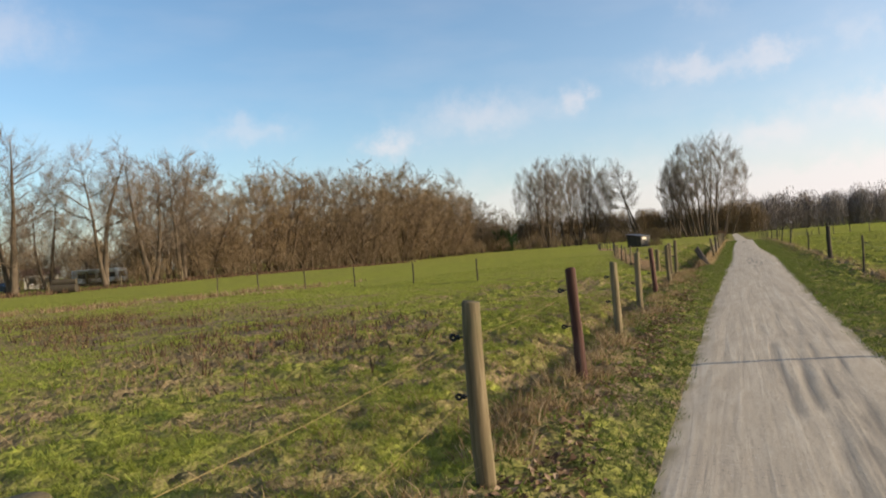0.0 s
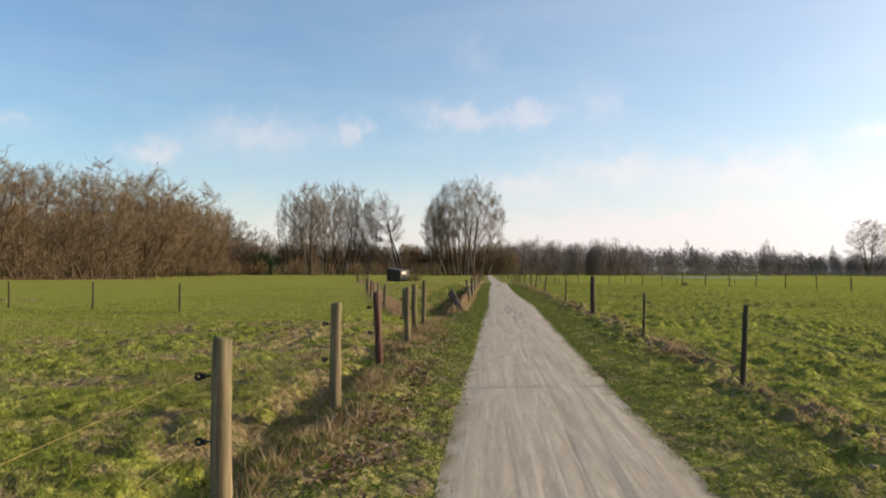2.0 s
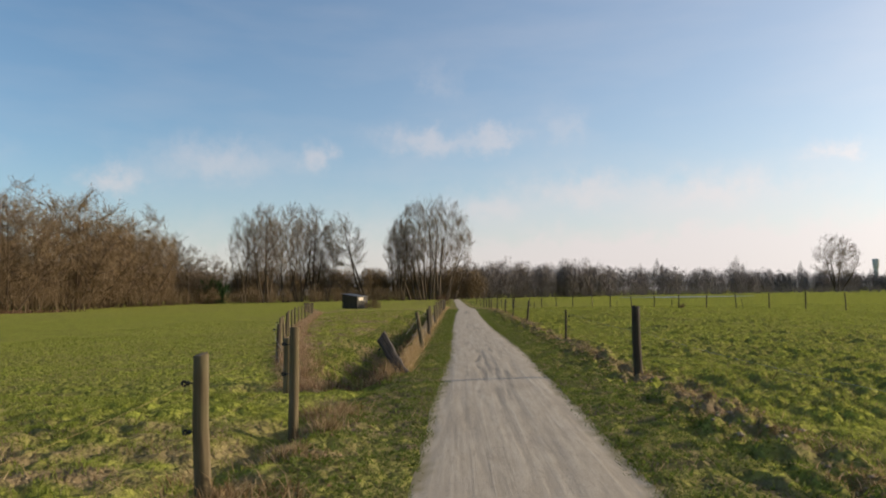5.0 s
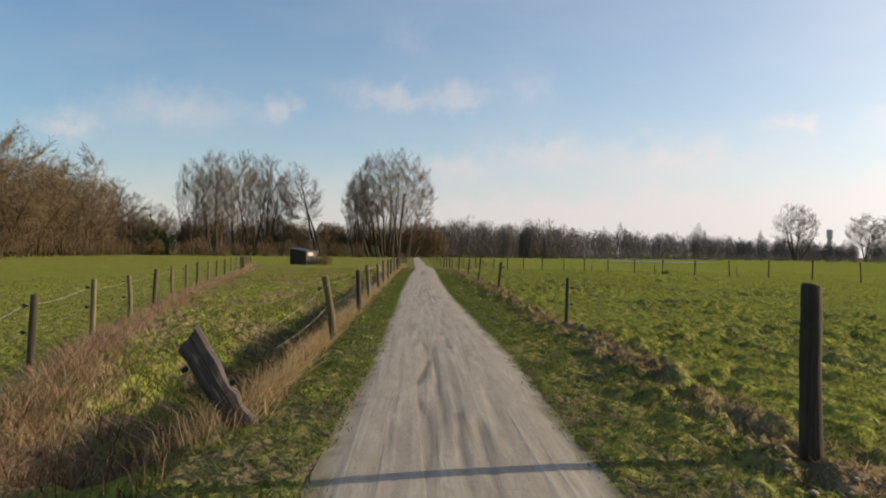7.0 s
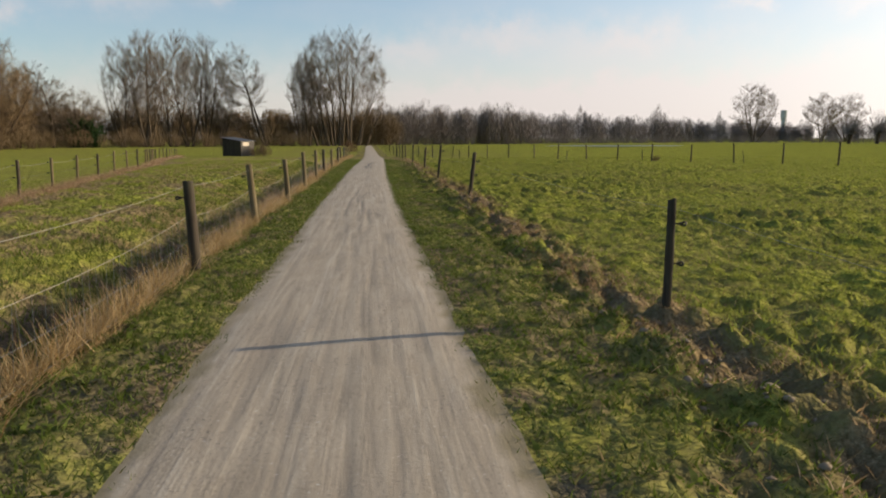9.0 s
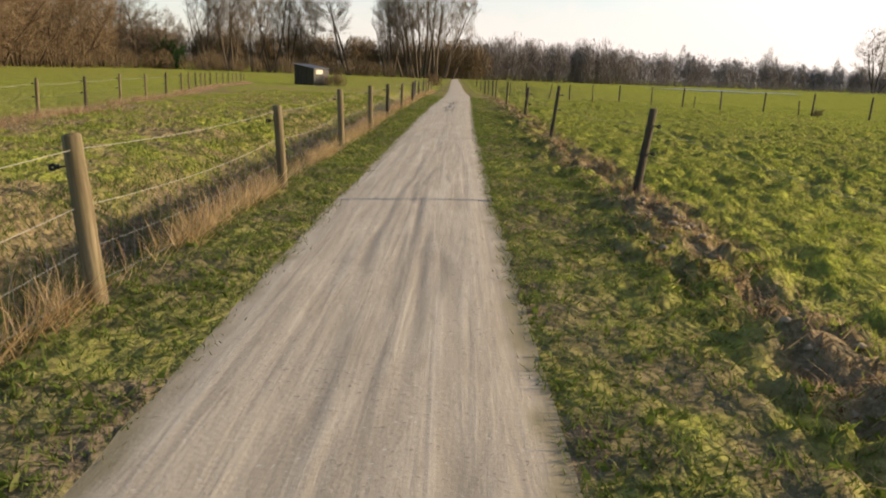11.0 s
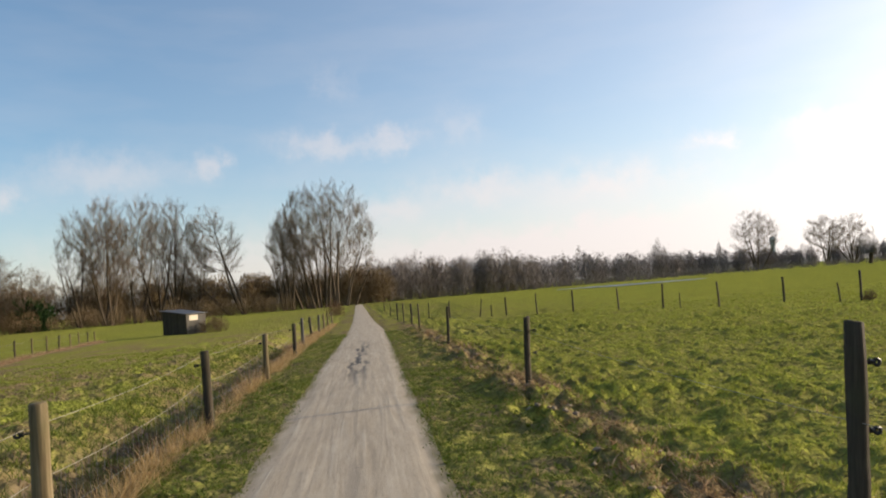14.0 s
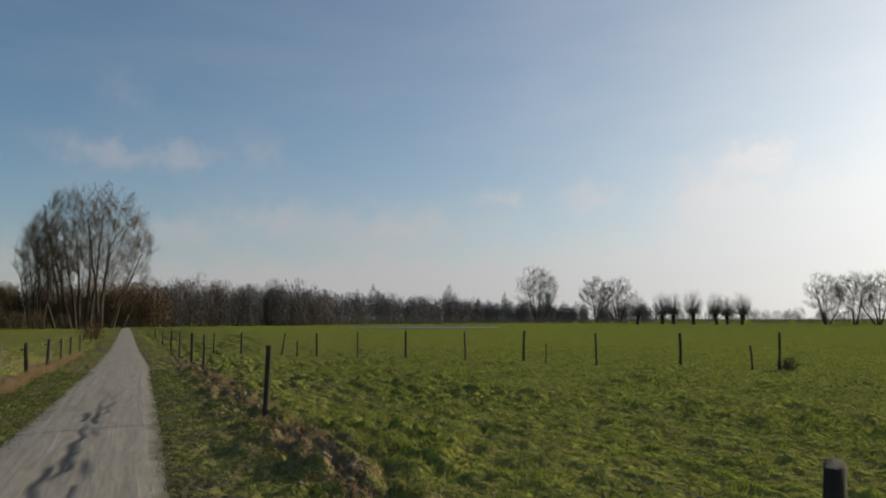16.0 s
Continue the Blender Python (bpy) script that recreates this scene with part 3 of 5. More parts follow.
def build_path():
    ys = np.concatenate([np.arange(-30, -5, 1.0), np.arange(-5, 82, 0.15), np.arange(82, 100, 0.3), np.arange(100, 265, 0.8)])
    us = np.linspace(-1, 1, 65)
    U, Y = np.meshgrid(us, ys, indexing="ij")
    half = PATH_HALF + 0.11 - narrowing(Y) + (vnoise(np.sign(U) * 70, Y, 2.2, 3) - 0.5) * 0.06
    X = path_mid(Y) + U * half
    Z = -0.65 * sstep(70, 140, Y) + 0.004 - 0.010 * sstep(0.66, 1.0, np.abs(U)) + 0.008 * (1 - U * U)
    rut = 0.5 * vnoise(X * 6, Y * 0.35, 1.0, 1) + 0.5 * vnoise(X * 13, Y * 0.8, 1.0, 4)
    Z = Z - 0.004 * sstep(0.5, 0.9, rut) - 0.005 * vnoise(X, Y, 0.3, 2)
    # crooked wheel ruts, softest where the path lies wet
    soft_ground = [(3.0, 4.0, 0.5, 0.30), (32.0, 6.0, 0.62, 0.02), (50.0, 6.0, 0.4, 0.12), (76.5, 5.0, 1.3, -0.05)]
    holes = np.zeros_like(Z)
    for j in range(5):
        for mid, reach_, deep, side in soft_ground:
            line = path_mid(Y) + side + (j - 2.0) * (0.09 if mid > 70 else 0.14) + 0.09 * (vnoise(Y * 0 + j * 9.0, Y, 2.4, j % 6) - 0.5) * 2 + (0.06 if mid > 70 else 0.018) * (vnoise(Y * 0 + j * 5.0, Y, 0.6, (j + 2) % 6) - 0.5) * 2
            wide = (0.018 + 0.035 * vnoise(Y * 0 + j, Y, 0.6, (j + 1) % 6)) * (1.35 if mid > 70 else 1.0)
            gate = np.exp(-(((Y - mid) / reach_) ** 2)) * deep * sstep(0.42, 0.62, vnoise(Y * 0 + j * 3.0, Y, 1.3, (j + 3) % 6))
            holes = np.maximum(holes, np.exp(-(((X - line) / wide) ** 2)) * np.clip(gate, 0, 1))
    Z = Z - 0.014 * holes
    a, b = len(us), len(ys)
    i = np.arange(a - 1)[:, None] * b + np.arange(b - 1)[None]
    f = np.stack([i, i + b, i + b + 1, i + 1], -1).reshape(-1, 4)
    me = array_mesh("path", np.stack([X, Y, Z], -1).reshape(-1, 3), f, M_PATH, True)
    wet = np.clip(holes * 1.1 + 0.2 * sstep(0.62, 0.9, rut) * sstep(0.4, 0.7, vnoise(X, Y, 5.0, 0)), 0, 1)
    fringe = vnoise(X, Y, 0.14, 1) * 0.5 + vnoise(X, Y, 0.45, 2) * 0.35 + vnoise(X, Y, 1.6, 0) * 0.15
    edge = sstep(0.82, 0.97, np.abs(U) + (fringe - 0.5) * 0.34)
    for key, val in (("wet", wet), ("edge", edge)):
        at = me.attributes.new(key, "FLOAT", "POINT")
        at.data.foreach_set("value", val.astype(np.float32).ravel())
    tagged(new("path", me), "pale stone-dust farm path with wheel ruts", "path", kind="structure")


build_ground()
build_path()


# ---- trees ----
def unit(v):
    return v / (np.linalg.norm(v, axis=-1, keepdims=True) + 1e-9)


def lines(rng, start, way, length, m, up, curl):
    """Polylines that bend upwards (up) and wander (curl)."""
    n = len(start)
    pts, d = [start], way.copy()
    for _ in range(m - 1):
        pts.append(pts[-1] + d * (length / (m - 1))[:, None])
        d = unit(d + np.array([0, 0, up]) + rng.normal(0, curl, (n, 3)))
    return np.stack(pts, 1)


def sprout(rng, pts, rad, length, count, lo, angle, thin, hi=1.0):
    """Children of polylines, the longer ones bearing more: where they start, their way and radius."""
    n, m, _ = pts.shape
    k = rng.choice(n, count * n, p=length / length.sum())
    f = lo + (hi - lo) * rng.random(len(k))
    s = np.clip(f * (m - 1), 0, m - 1.001)
    i = s.astype(int)
    w = (s - i)[:, None]
    p = pts[k, i] * (1 - w) + pts[k, i + 1] * w
    d = unit(pts[k, i + 1] - pts[k, i])
    side = unit(np.cross(d, rng.normal(0, 1, d.shape)))
    a = radians(angle) * (0.6 + 0.8 * rng.random((len(k), 1)))
    way = unit(d * np.cos(a) + side * np.sin(a))
    r = (rad[k, i] * (1 - w[:, 0]) + rad[k, i + 1] * w[:, 0]) * thin
    return p, way, r


def radii(r, m, end=0.35):
    return r[:, None] * np.linspace(1, end, m)[None]


def reach(p, d, env):
    """How far it is from p along d to the crown's outline, an ellipsoid (height of its middle, half widths)."""
    mid, half = np.array([0, 0, env[0]]), np.array(env[1:])
    q, w = (p - mid) / half, d / half
    a, b, c = (w * w).sum(-1), 2 * (q * w).sum(-1), (q * q).sum(-1) - 1
    return np.maximum((-b + np.sqrt(np.maximum(b * b - 4 * a * c, 0))) / (2 * a), 0.4)


def crown_points(rng, n, env, floor, shell):
    """Places in a lobed crown, more of them towards its outline."""
    d = unit(rng.normal(0, 1, (n * 2, 3)))
    turn = np.arctan2(d[:, 1], d[:, 0])
    lobes = 0.93 + 0.05 * np.sin(3 * turn + rng.uniform(0, 6)) + 0.05 * np.sin(5 * turn + 4 * d[:, 2] + rng.uniform(0, 6)) + 0.03 * np.sin(9 * d[:, 2] + 2 * turn)
    p = d * (lobes * rng.random(n * 2) ** shell)[:, None] * np.array(env[1:]) + np.array([0, 0, env[0]])
    return p[p[:, 2] > floor][:n]


def boughs(rng, tips, nodes, ways, rad, m, rise, thin, lowest=-9.0, wander=0.03):
    """Curved branches to the tips, each from the node that serves it best, leaving along its way."""
    gap = np.linalg.norm(tips[:, None] - nodes[None], axis=2)
    cost = gap + 2.5 * np.maximum(nodes[None, :, 2] - tips[:, None, 2] + rise * gap, 0) + 50.0 * (nodes[None, :, 2] < lowest)
    k = cost.argmin(1)
    far_ = gap[np.arange(len(tips)), k]
    mid = (nodes[k] + tips) * 0.5 + ways[k] * (far_ * 0.06)[:, None] - np.array([0, 0, 0.10]) * far_[:, None]
    u = np.linspace(0, 1, m)[None, :, None]
    pts = nodes[k][:, None] * (1 - u) ** 2 + mid[:, None] * 2 * u * (1 - u) + tips[:, None] * u * u
    pts = pts + rng.normal(0, wander, pts.shape) * far_[:, None, None] * (u * (1 - u) * 3)
    return pts, np.minimum(rad[k] * thin, 0.02 + far_ * 0.011), far_


def joints(pts, rad, skip=1):
    """The nodes of polylines, with their ways and radii, for further branches to spring from."""
    d = unit(np.gradient(pts, axis=1))
    return pts[:, skip:-1].reshape(-1, 3), d[:, skip:-1].reshape(-1, 3), rad[:, skip:-1].reshape(-1)


def tree_meshes(seed, stems, spread, girth, lean, env, limbs, branches, twigs, fine, rise, floor, low, bark, twig, thick):
    """The wood and the twigs of one bare tree whose stems stand round the origin and whose crown fills env from the height floor up."""
    rng = np.random.default_rng(seed)
    height = env[0] + env[3]
    base = np.zeros((stems, 3))
    if stems > 1:
        base[:, 0] = np.linspace(-spread, spread, stems) + rng.normal(0, spread * 0.10, stems)
        base[:, 1] = rng.uniform(-0.7, 0.7, stems) * spread
    base[:, 2] = -0.3
    way = np.ones((stems, 3))
    way[:, :2] = base[:, :2] / max(spread, 0.1) * lean + rng.normal(0, 0.05, (stems, 2))
    way = unit(way)
    ln = (reach(base + way * height * 0.4, way, env) + height * 0.4) * rng.uniform(0.80, 0.95, stems)
    p0 = lines(rng, base, way, ln, 12, 0.010, 0.045)
    r0 = radii(girth * (0.75 + 0.5 * rng.random(stems)), 12, 0.10)
    p1, r1, _ = boughs(rng, crown_points(rng, limbs, env, floor, 0.45), *joints(p0, r0), 6, rise, 0.6, low * height, 0.04)
    r1 = radii(np.maximum(r1, thick * 1.6), 6, 0.22)
    n1, w1, q1 = joints(p1, r1)
    n0, w0, q0 = joints(p0, r0, 5)
    p2, r2, l2 = boughs(rng, crown_points(rng, branches, env, floor, 0.36), np.concatenate([n1, n0]), np.concatenate([w1, w0]), np.concatenate([q1, q0]), 3, rise, 0.6, low * height, 0.05)
    r2 = radii(np.clip(r2, thick * 0.6, thick * 1.4), 3, 0.35)
    s3, w3, _ = sprout(rng, p2, r2, l2, twigs, 0.2, 46 - 36 * rise, 0.8)
    w3 = unit(w3 + np.array([0, 0, 0.45 * rise]))
    l3 = np.minimum(height * (0.03 + 0.05 * rng.random(len(s3))), reach(s3, w3, env) + 0.02 * height)
    thorns = [spikes(rng, s3, w3, l3, thick * 1.7)]
    k = np.repeat(np.arange(len(s3)), fine)
    s = s3[k] + w3[k] * (l3[k] * (0.1 + 0.8 * rng.random(len(k))))[:, None]
    w = unit(w3[k] + rng.normal(0, 0.50 - 0.40 * rise, (len(k), 3)) + np.array([0, 0, 0.2 * rise]))
    thorns.append(spikes(rng, s, w, height * (0.016 + 0.024 * rng.random(len(k))), thick * 1.15))
    return tube_mesh("trunk", [(p0, r0, 7), (p1, r1, 4), (p2, r2, 3)], bark), twig_mesh("crown", [], thorns, twig)


def tree(meshes, x, y, label, scale=1.0, turn=0.0, tall=1.0, group="", name="tree"):
    root = new(name)
    root.location = (x, y, float(relief(x, y)) - 0.05)
    root.rotation_euler = (0, 0, turn)
    root.scale = (scale, scale, scale * tall)
    for key, me in zip(("trunk", "crown"), meshes):
        o = new(key, me)
        o.parent = root
    return tagged(root, label, "tree", group)


rnd = random.Random(5)
WILLOW = [tree_meshes(20 + i, 4, 1.0, 0.20, 0.44, (8.6, 7.0, 6.6, 9.0), 60, 420, 7, 6, 0.35, 1.0, 0.08, M_BARK_B, M_TWIG_B, 0.021) for i in range(4)]
INNER = [tree_meshes(30 + i, 3, 0.9, 0.20, 0.34, (9.4, 6.2, 6.0, 8.8), 36, 180, 6, 4, 0.35, 1.0, 0.10, M_BARK_B, M_TWIG_B, 0.034) for i in range(2)]
OPEN = [tree_meshes(40 + i, 2, 0.22, 0.40, 0.15, (11.2, 7.8, 7.4, 8.4), 34, 460, 8, 7, 0.45, 3.2, 0.14, M_BARK_G, M_TWIG_G, 0.0135) for i in range(3)]
POPLAR = [tree_meshes(60 + i, 4, 0.8, 0.28, 0.24, (17.6, 7.2, 6.4, 13.2), 44, 420, 8, 7, 0.75, 7.0, 0.20, M_BARK_G, M_TWIG_G, 0.013) for i in range(3)]
FAN = tree_meshes(75, 15, 6.4, 0.34, 0.27, (19.6, 15.2, 10.0, 15.2), 130, 1600, 8, 7, 0.75, 9.0, 0.20, M_BARK_G, M_TWIG_G, 0.013)
ROUND = [tree_meshes(80 + i, 5, 1.2, 0.38, 0.60, (15.0, 11.6, 10.0, 11.0), 70, 560, 8, 6, 0.45, 6.0, 0.22, M_BARK_G, M_TWIG_G, 0.021) for i in range(2)]
LEANER = tree_meshes(93, 2, 0.3, 0.40, 0.14, (20.0, 7.4, 6.4, 11.0), 36, 340, 8, 6, 0.55, 10.5, 0.36, M_BARK_G, M_TWIG_G, 0.016)

# the single willows and the wood edge west of the pasture
for x, y, kind, s, t in ((-80, 57, 0, 1.02, 0.3), (-75, 66, 1, 1.0, 1.9), (-73, 72, 2, 0.95, 4.0), (-74, 79, 0, 0.98, 2.2), (-92, 72, 1, 0.8, 0.5), (-98, 58, 2, 0.85, 5.0), (-90, 44, 1, 0.9, 3.3)):
    tree(OPEN[kind], x, y, "bare grey-barked willow standing at the pasture edge", s, t, group="edge trees")
for row, (dx, n) in enumerate(((0, 19), (9, 16))):
    for i in range(n):
        f = (i + 0.5 + rnd.uniform(-0.25, 0.25)) / n
        y = 80 + f * 138
        x = np.interp(y, [80, 130, 185, 225], [-75, -72, -76, -84]) - dx + rnd.uniform(-2, 2)
        s = np.interp(y, [80, 100, 130, 160, 200, 225], [0.98, 1.06, 1.16, 1.28, 1.36, 1.04]) * rnd.uniform(0.78, 1.14)
        tree(WILLOW[rnd.randrange(4)] if row == 0 else INNER[rnd.randrange(2)], x, y, "bare brown-twigged tree in the dense wood edge", s, rnd.uniform(0, 6.28), group="wood edge trees")
# the thinner trees past the wood's end
for x, y, k, s in ((-84, 226, 0, 0.80), (-76, 219, 1, 0.66), (-70, 222, 2, 0.58)):
    tree(OPEN[k], x, y, "slender bare tree past the end of the wood", s * 1.35, rnd.uniform(0, 6), group="edge trees")
# the poplars by the end of the path
for x, y, k, s in ((-64, 234, 0, 0.92), (-60, 238, 1, 1.0), (-57, 232, 2, 0.98), (-53.5, 240, 0, 1.02), (-50, 246, 1, 1.05), (-46.5, 250, 2, 1.03), (-43, 252, 0, 0.85)):
    tree(POPLAR[k], x, y, "tall bare poplar in a row", s, rnd.uniform(0, 6), group="poplars")
leaning = tree(LEANER, -30.5, 254, "slim bare poplar leaning over", 1.0, 0.0)
leaning.rotation_euler = (0.0, -0.33, 0.0)
fallen = tree(LEANER, -33.5, 252, "bare tree leaning far over", 0.55, 0.0)
fallen.rotation_euler = (0.0, -0.78, 0.0)
tree(FAN, -8.8, 256, "great clump of bare poplar stems fanning upwards")
tree(POPLAR[1], -18.0, 255, "tall bare poplar beside the great clump", 0.93, 2.0, group="poplars")
tree(POPLAR[2], -20.0, 257, "tall bare poplar beside the great clump", 0.82, 1.0, group="poplars")
# far trees across the eastern meadows
for x, y, k, s, t in ((218, 439, 0, 1.30, 0.2), (259, 440, 1, 1.10, 1.0), (272, 436, 0, 1.08, 2.6)):
    tree(ROUND[k], x, y, "large round-crowned bare tree far across the meadow", s, t, group="far trees")
for i, (az_, d) in enumerate(((50.3, 322), (52.0, 318), (53.4, 322), (54.9, 318), (56.6, 322))):
    tree(ROUND[i % 2], 0.8 + d * math.sin(radians(az_)), 65.5 + d * math.cos(radians(az_)), "bare tree in a far row beyond the meadow", 0.8, i * 1.3, group="far trees")


def pollard_meshes(seed):
    """A pollard willow: a short thick trunk and a ball of straight rods."""
    rng = np.random.default_rng(seed)
    p0 = lines(rng, np.array([[0, 0, -0.3]]), np.array([[0.03, 0, 1.0]]), np.array([2.6]), 6, 0.0, 0.04)
    r0 = np.array([[0.42, 0.36, 0.34, 0.36, 0.46, 0.40]])
    n = 420
    way = rng.normal(0, 1, (n, 3))
    way[:, 2] = np.abs(way[:, 2]) * 1.2 + 0.05
    way = unit(way)
    start = p0[0, -1] - np.array([0, 0, 0.2]) + way * 0.35
    far_ = np.minimum(reach(start, way, (4.5, 2.5, 2.5, 3.0)), 5.0)
    p1 = lines(rng, start, way, far_ * rng.uniform(0.75, 1.0, n), 4, 0.12, 0.07)
    r1 = radii(np.full(n, 0.019), 4, 0.4)
    return tube_mesh("trunk", [(p0, r0, 9)], M_BARK_B), tube_mesh("crown", [(p1, r1, 3)], M_TWIG_HAZY, False)


POLLARD = [pollard_meshes(s) for s in (3, 4)]
for i, (az_, d, s) in enumerate(((37.6, 300, 1.75), (39.4, 302, 1.85), (40.2, 300, 1.85), (41.6, 298, 1.95), (43.2, 299, 1.8), (43.9, 302, 1.6), (44.9, 299, 1.8))):
    tree(POLLARD[i % 2], 0.8 + d * math.sin(radians(az_)), 65.5 + d * math.cos(radians(az_)), "pollard willow with a ball of bare rods", s, i * 0.9, group="pollard willows", name="pollard_willow")


# ---- brush, thickets and far woods ----
def thicket(name, label, spots, material, twig, seed, rods, high, width, lift=0.5, category="thicket", light=True):
    """Many stooled shrubs in one mesh: spots are (x, y, scale)."""
    rng = np.random.default_rng(seed)
    sp = np.array(spots)
    n = len(sp)
    base = np.repeat(np.stack([sp[:, 0], sp[:, 1], relief(sp[:, 0], sp[:, 1]) - 0.1], -1), rods, 0)
    sc = np.repeat(sp[:, 2], rods)
    base[:, :2] += rng.normal(0, width * 0.25, (n * rods, 2)) * sc[:, None]
    tilt = rng.normal(0, 0.30, (n * rods, 2))
    way = unit(np.concatenate([tilt, np.ones((n * rods, 1))], 1))
    ln = reach(way * 0.01, way, (high * 0.52, width * 0.62, width * 0.62, high * 0.5)) * sc * rng.uniform(0.85, 1.0, n * rods)
    ln = np.minimum(ln, high * sc)
    p = lines(rng, base, way, ln, 4, 0.02, 0.08)
    r = radii(np.full(n * rods, twig * 1.0), 4, 0.25)
    s, w, _ = sprout(rng, p, r, ln, 4 if light else 6, 0.2, 34, 0.6)
    l2 = high * (0.12 + 0.10 * rng.random(len(s)))
    p2 = lines(rng, s, w, l2, 2, lift * 0.2, 0.1)
    thorns = []
    for pts, ln_, count, lo in ((p2, l2, 7, 0.1), (p, ln, 16, 0.25)):
        s, w, _ = sprout(rng, pts, np.full(pts.shape[:2], twig), ln_, count, lo, 32, 0.7)
        w = unit(w + np.array([0, 0, 0.2]))
        thorns.append(spikes(rng, s, w, high * (0.05 + 0.06 * rng.random(len(s))), twig * 1.5))
    me = twig_mesh(name, [(p, r, 3), (p2, radii(np.full(len(p2), twig * 0.6), 2, 0.4), 3)], thorns, material)
    return tagged(new(name, me), label, category, kind="stuff")


def strip_spots(rng, line, step, wide, s0, s1):
    spots = []
    for (x0, y0), (x1, y1) in zip(line, line[1:]):
        d = math.hypot(x1 - x0, y1 - y0)
        for i in range(max(1, int(d / step))):
            f = (i + rng.random()) / max(1, int(d / step))
            spots.append((x0 + (x1 - x0) * f + rng.uniform(-wide, wide), y0 + (y1 - y0) * f + rng.uniform(-wide, wide), rng.uniform(s0, s1)))
    return spots


def brush(name, label, spots, material, seed, high, wide, dense, stem=0.0, low=0.0, twig=0.05, category="scrub"):
    """A far mass of bare trees or shrubs in one mesh: stems, and fine twigs filling rounded crowns. Spots are (x, y, scale)."""
    rng = np.random.default_rng(seed)
    sp = np.array(spots)
    n, per = len(sp), int(dense)
    foot = np.stack([sp[:, 0], sp[:, 1], relief(sp[:, 0], sp[:, 1]) - 0.1], -1)
    sc = sp[:, 2] * rng.uniform(0.88, 1.12, n)
    half_w = wide * 0.5 * sc * rng.uniform(0.8, 1.2, n)
    k = np.repeat(np.arange(n), per)
    turn, far_ = rng.random(len(k)) * 2 * np.pi, np.sqrt(rng.random(len(k)))
    dome = np.sqrt(1.0 - 0.8 * far_ ** 2)
    lift = (low + (1 - low) * rng.random(len(k)) ** 0.6) * dome * (high * sc)[k]
    at = foot[k] + np.stack([np.cos(turn) * far_ * half_w[k], np.sin(turn) * far_ * half_w[k], lift], -1)
    way = at - (foot[k] + np.stack([np.zeros(len(k)), np.zeros(len(k)), (high * sc * (low * 0.6))[k]], -1))
    way = unit(unit(way) + rng.normal(0, 0.28, way.shape) + np.array([0, 0, 0.35]))
    size = high * sc[k] * (0.05 + 0.055 * rng.random(len(k)))
    thorns = [spikes(rng, at - way * size[:, None] * 0.5, way, size, twig)]
    groups = []
    if stem:
        m = 5
        kk = np.repeat(np.arange(n), m)
        w = unit(np.concatenate([rng.normal(0, 0.20, (n * m, 2)), np.ones((n * m, 1))], 1))
        p = lines(rng, foot[kk], w, (high * sc)[kk] * rng.uniform(0.75, 0.95, n * m), 5, 0.01, 0.07)
        groups.append((p, radii(np.full(n * m, stem), 5, 0.15), 3))
    me = twig_mesh(name, groups, thorns, material)
    return tagged(new(name, me), label, category, kind="stuff")


r1 = random.Random(11)
thicket("undergrowth", "brown bare undergrowth along the wood edge", strip_spots(r1, [(-74, 70), (-70, 130), (-72, 180), (-76, 220)], 1.4, 3.0, 0.7, 1.2), M_TWIG_B, 0.026, 1, 8, 4.8, 2.8)
brush("wood_interior", "dense brown bare saplings inside the wood", strip_spots(r1, [(-88, 84), (-84, 130), (-90, 185), (-96, 222)], 2.0, 4.0, 0.8, 1.15), M_TWIG_B, 12, 11.5, 6.5, 1300, 0.07, 0.0, 0.085, category="wood")
brush("hedge", "low brown scrub before the trees", strip_spots(r1, [(-76, 214), (-60, 224), (-40, 238), (-24, 248), (-14, 252)], 1.5, 2.5, 0.6, 1.1), M_TWIG_B, 2, 5.0, 4.5, 550, 0.03, 0.0, 0.07)
brush("scrub", "dense brown scrub behind the poplars", strip_spots(r1, [(-100, 248), (-50, 268), (-20, 274), (6, 278)], 0.8, 4.5, 0.85, 1.05), M_TWIG_B, 3, 11.8, 7.5, 950, 0.07, 0.0, 0.125)
brush("far_wood", "grey bare wood across the end of the path", strip_spots(r1, [(-2, 288), (26, 302), (60, 322)], 0.8, 5.0, 0.75, 1.05), M_TWIG_HAZY, 4, 14.5, 7.5, 900, 0.10, 0.0, 0.13, "wood")
brush("far_wood", "low rounded bare wood closing the eastern meadow", strip_spots(r1, [(60, 330), (110, 372), (170, 420), (232, 466), (264, 480), (312, 452)], 1.9, 5.0, 0.72, 1.0), M_TWIG_HAZY, 5, 13.5, 8.0, 600, 0.10, 0.0, 0.20, "wood")
brush("far_wood", "slim taller trees rising from the eastern wood", [(98, 376, 1.0), (101, 378, 0.9), (104, 380, 0.8), (148, 412, 1.0), (152, 416, 1.05), (156, 418, 0.9), (205, 456, 1.0), (180, 440, 0.85), (84, 352, 0.8), (128, 396, 0.85), (226, 470, 0.9)], M_TWIG_HAZY, 6, 18.0, 4.0, 900, 0.14, 0.25, 0.08, "wood")
brush("far_hedge", "low dark hedge at the meadow's far edge", strip_spots(r1, [(60, 318), (130, 330), (230, 330), (330, 270), (420, 180)], 2.4, 1.5, 0.7, 1.1), M_TWIG_HAZY, 16, 3.4, 4.5, 300, 0.05, 0.0, 0.12, "hedge")
